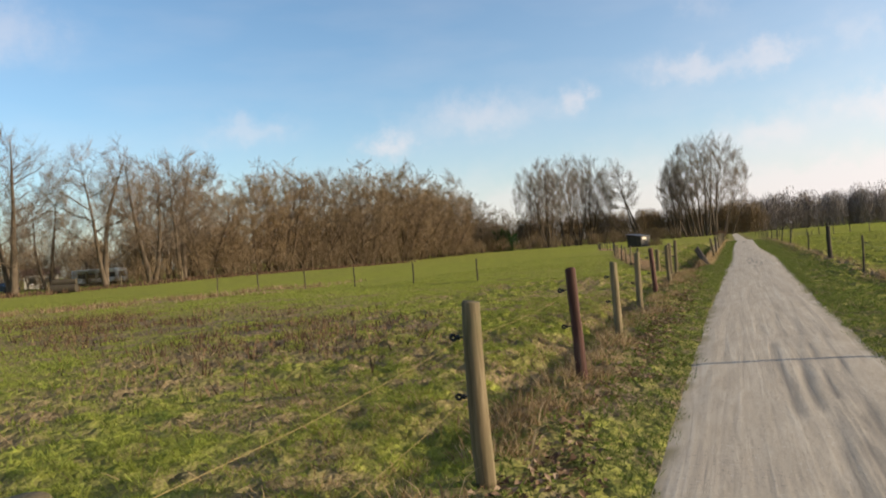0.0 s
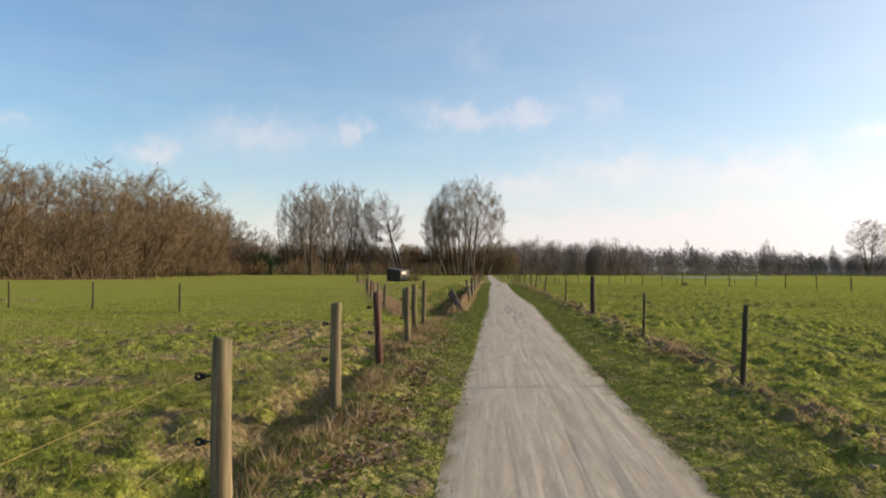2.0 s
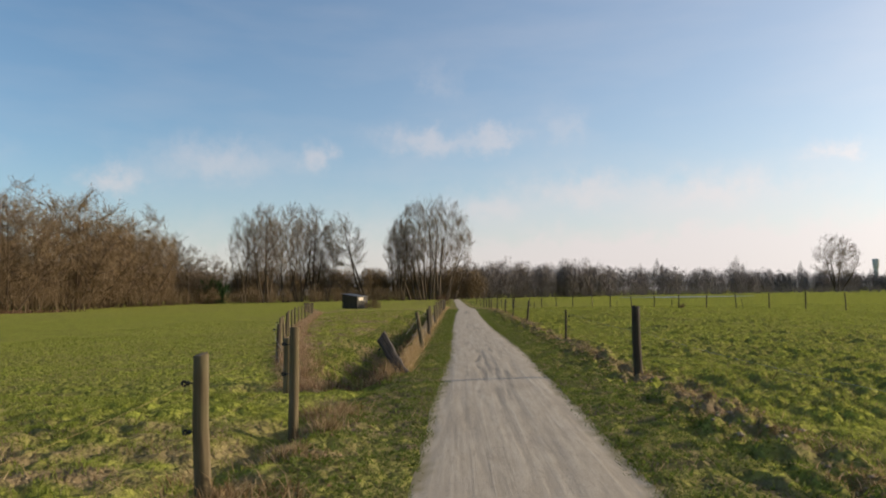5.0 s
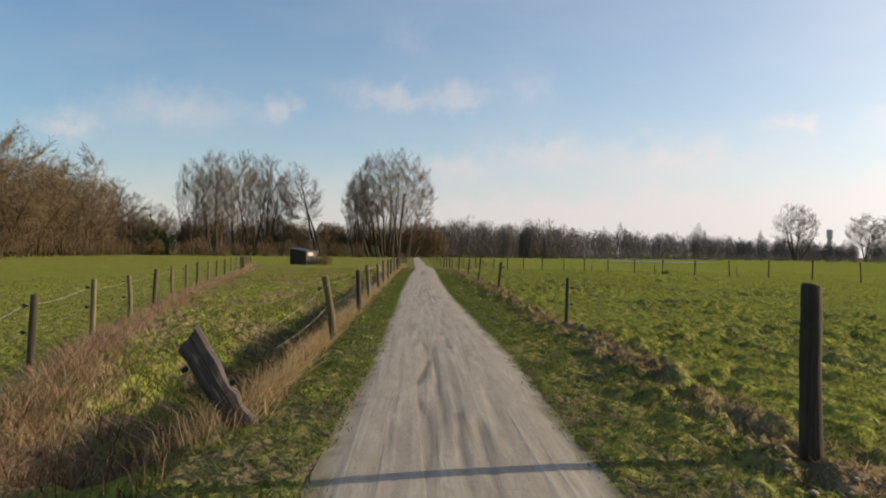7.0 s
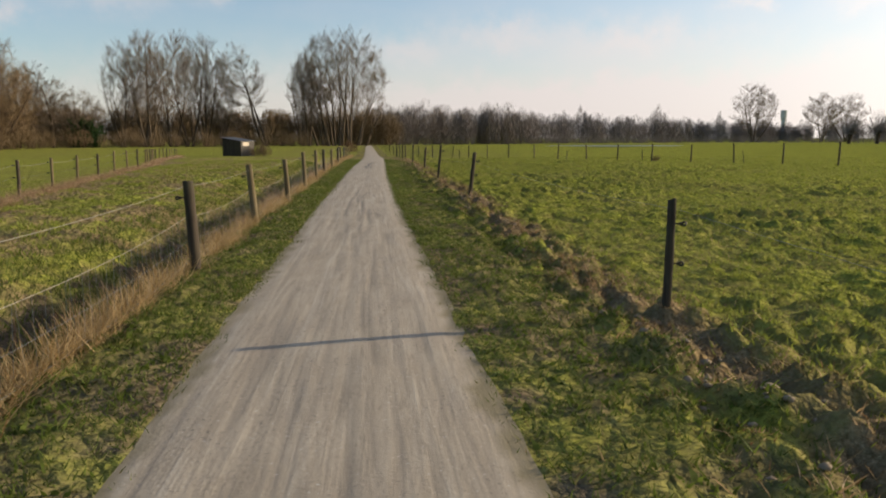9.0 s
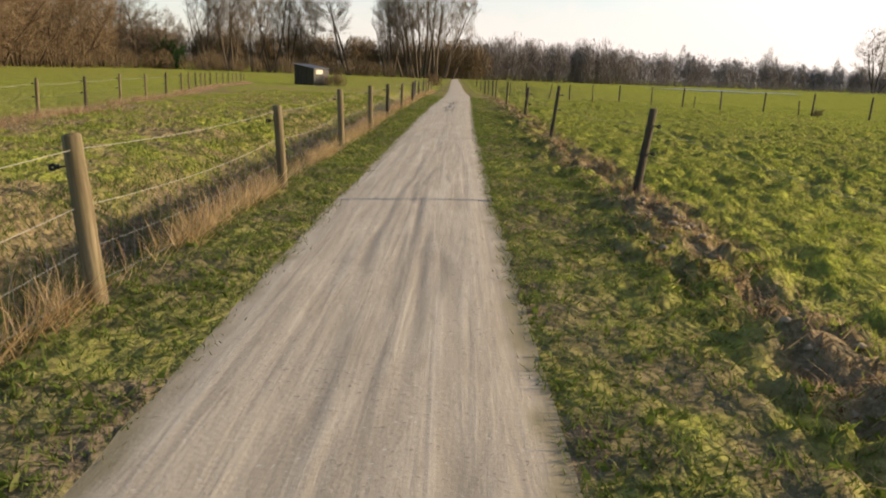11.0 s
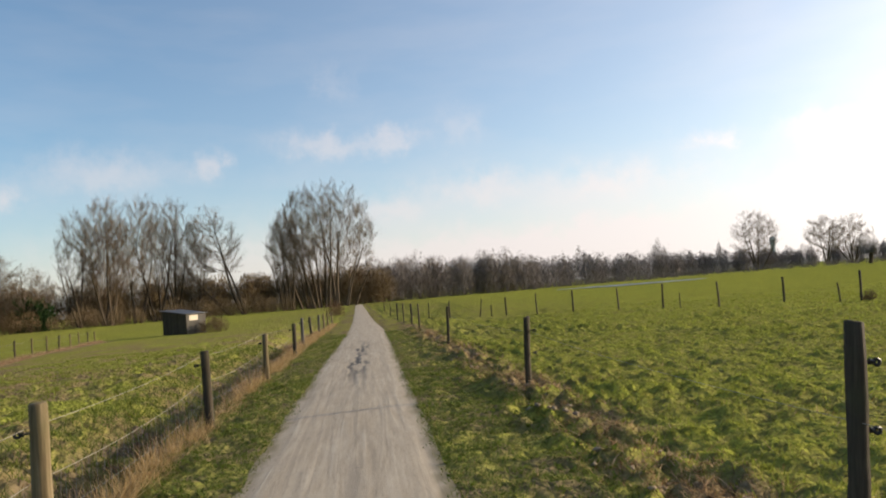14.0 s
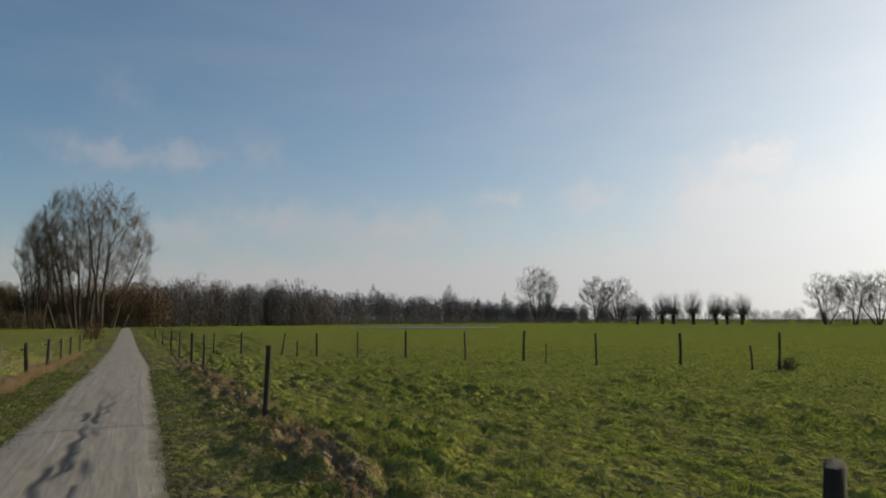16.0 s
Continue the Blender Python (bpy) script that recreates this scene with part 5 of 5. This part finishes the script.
TUFT = lambda x, y: (0.40 + 0.60 * tussock(x, y)) * (1 - 0.85 * np.clip(dryness(x, y) + mud_and_shade(x, y), 0, 1))
PATCHY = lambda x, y: 0.35 + 0.65 * sstep(0.3, 0.65, vnoise(x, y, 3.0, 2) * 0.6 + vnoise(x, y, 0.9, 4) * 0.4)
# the grazed meadow east of the bank
for x0, x1, y0, y1, n, lo, hi, wd in ((2.6, 5.5, -2, 80, 300000, 0.025, 0.075, 0.011), (5.5, 12, 2, 95, 200000, 0.03, 0.08, 0.020), (12, 28, 8, 105, 140000, 0.03, 0.085, 0.042)):
    fx, fy = scatter(g, n, x0, x1, y0, y1, lambda x, y: (0.12 + 0.88 * tussock(x, y)) * sstep(2.7, 3.4, x))
    blades("meadow_grass", "short green meadow grass", fx, fy, g, lo, hi, wd, 0.9, M_GRASS)
for x0, x1, y0, y1, n, per, r0, r1, hi, wd in ((3.1, 8, 0, 84, 2400, 30, 0.06, 0.22, 0.12, 0.015), (8, 16, 4, 100, 3000, 16, 0.08, 0.26, 0.12, 0.030), (16, 44, 16, 112, 7500, 9, 0.10, 0.34, 0.13, 0.07)):
    fx, fy = scatter(g, n, x0, x1, y0, y1, PATCHY)
    tussocks("tussocks", "green tussocks on the grazed meadow", fx, fy, g, per, r0, r1, 0.05, hi, wd, M_GRASS)
# the western pasture
for x0, x1, y0, y1, n, lo, hi, wd in ((-6, -2.2, -3, 27, 150000, 0.02, 0.07, 0.010), (-12, -6, -3, 28, 100000, 0.03, 0.08, 0.018), (-30, -12, -2, 30, 60000, 0.03, 0.09, 0.040)):
    fx, fy = scatter(g, n, x0, x1, y0, y1, TUFT)
    blades("pasture_grass", "rough green pasture grass", fx, fy, g, lo, hi, wd, 0.8, M_GRASS)
for x0, x1, y0, y1, n, per, r0, r1, hi, wd in ((-8, -2.8, -1, 27, 1500, 34, 0.06, 0.24, 0.10, 0.012), (-16, -8, -1, 28, 1700, 20, 0.08, 0.28, 0.10, 0.024), (-44, -16, 0, 34, 4200, 9, 0.10, 0.34, 0.11, 0.06)):
    fx, fy = scatter(g, n, x0, x1, y0, y1, PATCHY)
    tussocks("tussocks", "green tussocks in the rough pasture", fx, fy, g, per, r0, r1, 0.05, hi, wd, M_GRASS)
fx, fy = scatter(g, 190000, -5.8, -2.3, -2, 14, lambda x, y: (0.25 + 0.75 * tussock(x, y)) * (1 - 0.6 * dryness(x, y)))
blades("pasture_grass", "rough green pasture grass", fx, fy, g, 0.02, 0.075, 0.009, 1.3, M_GRASS)
fx, fy = scatter(g, 1500, -5.5, -2.6, -2, 16, lambda x, y: sstep(0.45, 0.65, vnoise(x, y, 1.1, 5)) * (0.3 + 0.7 * sstep(-4.6, -3.0, x)))
tussocks("dry_grass", "pale dead tufts in the pasture", fx, fy, g, 46, 0.06, 0.20, 0.03, 0.11, 0.008, M_STRAW, 1.6)
fx, fy = scatter(g, 70000, -12, -3.2, 29, 92, lambda x, y: (x > f_line(y) + 0.5) * (ditch_depth(x, y) < 0.3) * TUFT(x, y))
blades("pasture_grass", "rough green pasture grass", fx, fy, g, 0.03, 0.10, 0.022, 0.8, M_GRASS)
fx, fy = scatter(g, 3000, -12, -3.2, 29, 92, lambda x, y: (x > f_line(y) + 0.5) * (ditch_depth(x, y) < 0.3) * PATCHY(x, y))
tussocks("tussocks", "green tussocks in the rough pasture", fx, fy, g, 22, 0.08, 0.26, 0.05, 0.14, 0.035, M_GRASS)
fx, fy = scatter(g, 60000, -18, -3.4, 24, 62, lambda x, y: sstep(0.3, -0.3, x - f_line(y)) * sstep(24, 28, y) * np.where(y > 45, 0.5, 1.0))
blades("pasture_grass", "short even grass beyond the inner fence", fx, fy, g, 0.03, 0.08, 0.032, 0.9, M_GRASS)
# dead tufts on the trodden bank and under the pasture fence
fx, fy = scatter(g, 10000, 2.0, 3.7, -2, 90, lambda x, y: np.exp(-(((x - 2.80) / 0.40) ** 2)) * sstep(0.3, 0.6, vnoise(x, y, 0.5, 2)))
tussocks("dry_grass", "matted dead tussocks on the trodden bank", fx, fy, g, 40, 0.06, 0.20, 0.03, 0.075, 0.010, M_STRAW, 1.6)
fx, fy = scatter(g, 900, -3.2, -1.9, -2, 25, lambda x, y: np.exp(-(((x + 2.45) / 0.4) ** 2)) * sstep(0.35, 0.65, vnoise(x, y, 0.8, 2)))
tussocks("dry_grass", "dead tussocks under the pasture fence", fx, fy, g, 60, 0.07, 0.24, 0.06, 0.20, 0.013, M_STRAW, 1.1)
# dry straw: mixed into the fields and banks
sx, sy = scatter(g, 260000, -10, 6, -3, 80, lambda x, y: dryness(x, y) ** 1.5 * 0.55 * (off_path(x, y) > 1.1))
blades("dry_grass", "straw-coloured dead grass among the green", sx, sy, g, 0.03, 0.13, 0.012, 1.3, M_STRAW)
sx, sy = scatter(g, 150000, -2.35, -1.55, 29.5, 112, lambda x, y: np.exp(-(((x + 1.88) / 0.15) ** 2)) * (0.10 + 0.90 * sstep(0.36, 0.62, vnoise(x, y, 1.1, 3) * 0.6 + vnoise(x, y, 0.35, 1) * 0.4)))
blades("dry_grass", "matted straw-coloured grass under the wire fence", sx, sy, g, 0.06, 0.36, 0.009, 1.0, M_OCHRE, drift=(0.30, 0))
sx, sy = scatter(g, 9000, -2.25, -1.70, 29.5, 100, lambda x, y: np.exp(-(((x + 1.98) / 0.12) ** 2)) * sstep(0.45, 0.75, vnoise(x, y, 1.3, 5)))
blades("dry_grass", "tall thin dead stalks under the wire fence", sx, sy, g, 0.20, 0.55, 0.006, 0.5, M_REED, True)
sy = 28.0 + 94.0 * g.random(42000) ** 1.5
sx = f_line(sy) + 0.45 + g.normal(0, 0.20, len(sy)) * (0.7 + 0.5 * vnoise(sy * 0, sy, 1.2, 2))
keep = g.random(len(sy)) < (0.20 + 0.80 * sstep(0.3, 0.6, vnoise(sx, sy, 0.7, 2))) * (0.5 + 0.5 * sstep(30, 35, sy))
sx, sy = sx[keep], sy[keep]
blades("dry_grass", "tall reddish straw along the inner fence", sx, sy, g, 0.06, 0.32, 0.012, 1.0, M_REED)
sx, sy = scatter(g, 15000, -5.6, -2.9, 28.6, 35.5, lambda x, y: (x > f_line(y) - 0.1) * np.exp(-(((x - f_line(y) - 0.5) / 0.5) ** 2)) * (0.2 + 0.8 * sstep(0.3, 0.7, vnoise(x, y, 0.5, 4))))
blades("dry_grass", "tangled reddish straw at the head of the ditch", sx, sy, g, 0.06, 0.34, 0.007, 1.6, M_REED, True)
sx, sy = scatter(g, 60000, 2.0, 3.7, -2, 95, lambda x, y: np.exp(-(((x - 2.85) / 0.42) ** 2)) * sstep(0.35, 0.65, vnoise(x, y, 0.5, 2)))
blades("dry_grass", "matted dead tufts on the trodden bank", sx, sy, g, 0.03, 0.12, 0.009, 2.2, M_REED, True, drift=(-0.6, 0))
sx, sy = scatter(g, 14000, -3.3, -1.8, -3, 25, lambda x, y: np.exp(-(((x + 2.45) / 0.4) ** 2)) * sstep(0.4, 0.75, vnoise(x, y, 0.8, 2)))
blades("dry_grass", "matted dead tufts under the pasture fence", sx, sy, g, 0.06, 0.26, 0.010, 1.2, M_STRAW, True)
# dead weeds at the head of the ditch
sx, sy = scatter(g, 3200, -5.6, -1.9, 28.9, 34.5, lambda x, y: sstep(0.3, 0.8, vnoise(x, y, 0.7, 5)) * (x > f_line(y) + 0.1) * (1 - 0.8 * sstep(31, 34, y)))
blades("weeds", "tangled dead weeds at the head of the ditch", sx, sy, g, 0.08, 0.34, 0.010, 0.9, M_REED, True, "weeds")
sx, sy = scatter(g, 2800, -5.6, -1.9, 27.6, 34.5, lambda x, y: sstep(0.3, 0.7, vnoise(x, y, 0.6, 1)) * (x > f_line(y) + 0.1) * (1 - 0.8 * sstep(31, 34, y)))
blades("weeds", "dark dead stalks at the head of the ditch", sx, sy, g, 0.1, 0.42, 0.010, 0.9, M_WEED, True, "weeds")
sx, sy = scatter(g, 2600, -3.6, -1.75, 28.7, 30.6, lambda x, y: np.exp(-(((x + 2.15) / 0.55) ** 2)) * (0.2 + 0.8 * vnoise(x, y, 0.3, 2)))
blades("weeds", "pale dead stalks round the leaning half-log", sx, sy, g, 0.12, 0.50, 0.007, 1.0, M_STRAW, True, "weeds")
sx, sy = scatter(g, 30000, -3.9, -2.1, 29.5, 100, lambda x, y: np.exp(-(((x + 2.6) / 0.35) ** 2)) * (0.2 + 0.8 * vnoise(x, y, 0.8, 0)) * 0.7)
ex, ey = scatter(g, 60000, -4.6, -2.2, 29.5, 92, lambda x, y: (ditch_depth(x, y) > 0.08) * (0.25 + 0.75 * vnoise(x, y, 0.5, 2)))
blades("ditch_grass", "rank dull grass on the ditch banks", ex, ey, g, 0.06, 0.22, 0.014, 0.9, M_VERGE_SHADED)
blades("ditch_sedge", "dull sedge and dead stalks in the ditch", sx, sy, g, 0.10, 0.55, 0.009, 0.4, M_WEED, True, "sedge")
# brown patches of dead dock in the pasture
sx, sy = scatter(g, 70000, -32, -4, -1, 24, lambda x, y: np.exp(-(((y - 9.2 + 0.35 * (x + 12)) / 3.4) ** 2)) * sstep(0.42, 0.65, vnoise(x, y, 1.4, 3) * 0.6 + vnoise(x, y, 0.4, 0) * 0.4) * sstep(-4, -7, x) * sstep(-32, -20, x))
blades("dead_dock", "brown patches of dead dock in the pasture", sx, sy, g, 0.06, 0.24, 0.030, 0.6, M_WEED, False, "weeds")
sx, sy = scatter(g, 50000, -44, -22, 8, 36, lambda x, y: np.exp(-(((y - 22.0 - 1.2 * (x + 31)) / 3.5) ** 2)) * sstep(0.3, 0.7, vnoise(x, y, 1.0, 2)))
blades("dead_reed", "strip of dead brown reed across the pasture", sx, sy, g, 0.1, 0.35, 0.05, 0.5, M_STRAW, False, "reed")
sx, sy = scatter(g, 26000, -80, -50, 40, 130, lambda x, y: np.exp(-(((x - np.interp(y, [40, 70, 130], [-72, -66, -64])) / 3.0) ** 2)) * 0.9)
blades("dead_reed", "dull brown reed before the wood", sx, sy, g, 0.2, 0.7, 0.09, 0.5, M_WEED, True, "reed")

# fallen leaves at the verge's edge
lx, ly = scatter(g, 11000, -2.3, -1.2, -3, 24, lambda x, y: np.exp(-(((x + 1.8) / 0.22) ** 2)) * sstep(0.3, 0.6, vnoise(x, y, 0.6, 5)) * (1 - sstep(10, 24, y)))
n = len(lx)
c = np.stack([lx, ly, relief(lx, ly) + 0.012 + 0.02 * g.random(n)], -1)
a = g.random(n) * 6.28
u = np.stack([np.cos(a), np.sin(a), g.normal(0, 0.35, n)], -1) * 0.030
w = np.stack([-np.sin(a), np.cos(a), g.normal(0, 0.35, n)], -1) * 0.020
curl = np.array([0, 0, 0.012])
v = np.stack([c - u, c - w + curl, c + u, c + w + curl], 1).reshape(-1, 3)
i = 4 * np.arange(n)[:, None]
tagged(new("leaf_litter", array_mesh("leaf_litter", v, np.concatenate([i + [0, 1, 2], i + [0, 2, 3]], 1).reshape(-1, 3), M_LEAF)), "brown fallen leaves beside the path", "leaves", kind="stuff")

# clods of trodden soil on the bank
kx, ky = scatter(g, 5000, 2.1, 3.4, -2, 84, lambda x, y: np.exp(-(((x - 2.72) / 0.30) ** 2)) * sstep(0.4, 0.65, vnoise(x, y, 0.6, 5) * 0.6 + vnoise(x, y, 2.5, 1) * 0.4))
n = len(kx)
ball = np.array([(1, 0, 0), (-1, 0, 0), (0, 1, 0), (0, -1, 0), (0, 0, 1), (0, 0, -1), (0.6, 0.6, 0.6), (-0.6, 0.6, 0.6), (-0.6, -0.6, 0.6), (0.6, -0.6, 0.6)])
hull = np.array([(4, 9, 6), (4, 6, 7), (4, 7, 8), (4, 8, 9), (6, 0, 2), (9, 0, 6), (7, 2, 1), (6, 2, 7), (8, 1, 3), (7, 1, 8), (9, 3, 0), (8, 3, 9), (0, 5, 2), (2, 5, 1), (1, 5, 3), (3, 5, 0)])
size = 0.012 + 0.030 * g.random((n, 1, 1)) ** 2.0
lumps = ball[None] * (1 + g.normal(0, 0.22, (n, len(ball), 1))) * size * np.array([1.2, 1.2, 0.75])
lumps = lumps + np.stack([kx, ky, relief(kx, ky) + size[:, 0, 0] * 0.2], -1)[:, None]
clod_faces = (hull[None] + (np.arange(n) * len(ball))[:, None, None]).reshape(-1, 3)
tagged(new("soil_clods", array_mesh("soil_clods", lumps.reshape(-1, 3), clod_faces, M_SOIL, True)), "dark clods of trodden soil on the bank", "soil", kind="stuff")


# ---- the far homes, tower and odd things ----
def water_tower(x, y):
    """A concrete tower: a shaft and a wider tank on top."""
    root = tagged(new("water_tower"), "slim grey concrete water tower on the horizon", "tower")
    root.location = (x, y, float(relief(x, y)))
    for name, prof in (("shaft", [(3.0, -1), (2.6, 10), (2.5, 22), (2.7, 24)]), ("tank", [(2.7, 24), (3.5, 26.5), (3.7, 34), (3.5, 35), (0.2, 35.8)])):
        bm = bmesh.new()
        rings = [[bm.verts.new((r * math.cos(2 * math.pi * i / 24), r * math.sin(2 * math.pi * i / 24), z)) for i in range(24)] for r, z in prof]
        for a, b in zip(rings, rings[1:]):
            for i in range(24):
                bm.faces.new((a[i], a[(i + 1) % 24], b[(i + 1) % 24], b[i]))
        part(name, bm, M_CONCRETE, root)
    return root


water_tower(494, 887)


def window_part(parent, x, y, z, w, h):
    """A dark pane in a white frame on a front wall."""
    f = part("window", box_bm(x - w / 2 - 0.08, x + w / 2 + 0.08, y - 0.05, y + 0.03, z - 0.08, z + h + 0.08, 0.01), M_WHITE, parent)
    part("pane", box_bm(x - w / 2, x + w / 2, y - 0.07, y - 0.045, z, z + h), M_GLASS, f)


def far_spot(az_, d):
    return -0.77 + d * math.sin(radians(az_)), -2.76 + d * math.cos(radians(az_))


def cottage(az_, d, w, dep, h, roof_h, wall_mat, label):
    x, y = far_spot(az_, d)
    root = tagged(new("house"), label, "house")
    root.location, root.rotation_euler = (x, y, float(relief(x, y))), (0, 0, radians(-az_))
    part("wall", box_bm(-w / 2, w / 2, -dep / 2, dep / 2, -0.4, h, 0.02), wall_mat, root)
    bm = bmesh.new()
    v = [bm.verts.new(c) for c in ((-w / 2 - 0.4, -dep / 2 - 0.4, h), (w / 2 + 0.4, -dep / 2 - 0.4, h), (w / 2 + 0.4, dep / 2 + 0.4, h), (-w / 2 - 0.4, dep / 2 + 0.4, h), (-w / 2 - 0.4, 0, h + roof_h), (w / 2 + 0.4, 0, h + roof_h))]
    for f in ((0, 1, 5, 4), (2, 3, 4, 5), (0, 4, 3), (1, 2, 5), (3, 2, 1, 0)):
        bm.faces.new([v[i] for i in f])
    part("roof", bm, M_ROOF, root)
    for i in range(max(1, int(w / 3))):
        window_part(root, -w / 2 + 1.5 + i * 3.0, -dep / 2, 1.0, 1.1, 1.2)
    return root


def caravan(az_, d, w, turn):
    """A white static caravan with a rounded body, a window band and an open dark awning."""
    x, y = far_spot(az_, d)
    root = tagged(new("caravan"), "long white static caravan among the trees", "caravan")
    root.location, root.rotation_euler = (x, y, float(relief(x, y))), (0, 0, radians(-az_ + turn))
    part("body", box_bm(-w / 2, w / 2, -1.2, 1.2, 0.45, 2.75, 0.18), M_WHITE, root)
    part("skirt", box_bm(-w / 2 + 0.1, w / 2 - 0.1, -1.1, 1.1, 0, 0.5), M_DARK, root)
    for i in range(int(w / 1.6)):
        part("window", box_bm(-w / 2 + 0.5 + i * 1.6, -w / 2 + 1.6 + i * 1.6, -1.24, -1.19, 1.25, 2.1, 0.02), M_GLASS, root)
    part("awning", box_bm(-w / 2, w * 0.22, -2.4, -1.2, 2.55, 2.75, 0.01), M_WHITE, root)
    return root


def parked_car(az_, d, turn, mat, label):
    x, y = far_spot(az_, d)
    root = tagged(new("car"), label, "car")
    root.location, root.rotation_euler = (x, y, float(relief(x, y))), (0, 0, radians(turn))
    bm = bmesh.new()
    prof = [(-2.1, 0.35), (-2.15, 0.8), (-1.9, 0.95), (-1.25, 1.42), (0.55, 1.45), (1.15, 0.98), (2.0, 0.85), (2.15, 0.6), (2.1, 0.35)]
    sides = [[bm.verts.new((px, s * 0.85 * (0.86 if pz > 1.2 else 1), pz)) for px, pz in prof] for s in (-1, 1)]
    n = len(prof)
    for i in range(n):
        j = (i + 1) % n
        bm.faces.new((sides[0][i], sides[0][j], sides[1][j], sides[1][i]))
    bm.faces.new(sides[0][::-1])
    bm.faces.new(sides[1])
    part("body", bm, mat, root)
    for wx in (-1.3, 1.3):
        for wy in (-0.8, 0.8):
            bm = bmesh.new()
            bmesh.ops.create_cone(bm, cap_ends=True, segments=18, radius1=0.33, radius2=0.33, depth=0.2, matrix=pose(wx, wy, 0.33, 90, 0, 0))
            part("wheel", bm, M_RUBBER, root)
    part("windscreen", box_bm(-1.0, 0.5, -0.88, 0.88, 1.0, 1.34, 0.02), M_GLASS, root)
    return root


cottage(-50.9, 165, 6, 5, 2.7, 1.3, M_CREAM, "cream-walled cottage behind the willows")
cottage(-57.5, 165, 12, 7, 2.4, 0.8, M_WHITE, "low white building behind the hedge")
caravan(-47.3, 138, 8.5, 12)
parked_car(-53.6, 112, 20, M_CAR, "dark parked car on the far lane")
parked_car(-55.2, 116, 15, M_WHITE, "white parked car on the far lane")


def log_pile(az_, d):
    """A few cut trunks lying together."""
    x, y = far_spot(az_, d)
    root = tagged(new("log_pile"), "dark cut trunks lying at the pasture edge", "logs")
    root.location, root.rotation_euler = (x, y, float(relief(x, y))), (0, 0, radians(-az_ + 70))
    for px, pz, r, ln in ((0, 0.45, 0.48, 2.6), (1.05, 0.42, 0.44, 2.2), (0.55, 1.15, 0.36, 2.4)):
        bm = bmesh.new()
        bmesh.ops.create_cone(bm, cap_ends=True, segments=16, radius1=r, radius2=r * 0.92, depth=ln, matrix=pose(px, 0, pz, 90, 0, 0))
        part("log", bm, M_DARK, root)
    return root


log_pile(-50.0, 88)

# pale posts along the wood's edge
edge_fence = fence("fence", "old pale posts before the wood")
for i in range(22):
    y = 42 + i * 4.6 + rnd.uniform(-1, 1)
    add_post(edge_fence, float(np.interp(y, [40, 70, 130, 150], [-70, -66, -64, -64])) + rnd.uniform(-0.5, 0.5), y, 1.3, 0.09, M_POST, 260 + i, (rnd.uniform(-5, 5), 0))

# a clipped dark hedge by the lane, and the dark conifer bush by the wood
thicket("hedge", "clipped dark evergreen hedge by the lane", [(far_spot(a, 122)[0], far_spot(a, 122)[1], 1.0) for a in (-56.2, -56.7, -57.2, -57.7, -58.2, -58.7, -59.2)], M_FIR, 0.08, 41, 26, 3.0, 2.2, category="hedge")
thicket("conifer_bush", "dark green conifer bush before the scrub", [(-71, 222, 1.0), (-69, 222.5, 0.9), (-67.5, 222, 0.8), (-72.5, 222.5, 0.75)], M_FIR, 0.09, 42, 40, 8.0, 3.6, category="bush", light=False)
brush("ivy_clump", "dark ivy-hung scrub at the bend of the path", [(-2.6, 150, 0.7), (-3.2, 152, 1.0), (-2.9, 154.5, 0.9), (-3.9, 153, 0.75)], M_WEED, 43, 2.6, 2.2, 420, 0.03, 0.0, 0.05, category="bush")
# a tuft of dead stalks by the doubled post in the meadow
thicket("bush", "dry stalks round a post in the meadow", [(20.45, 83.35, 0.75), (20.32, 83.45, 0.5)], M_TWIG_B, 0.008, 44, 14, 0.7, 0.5, category="bush", light=False)
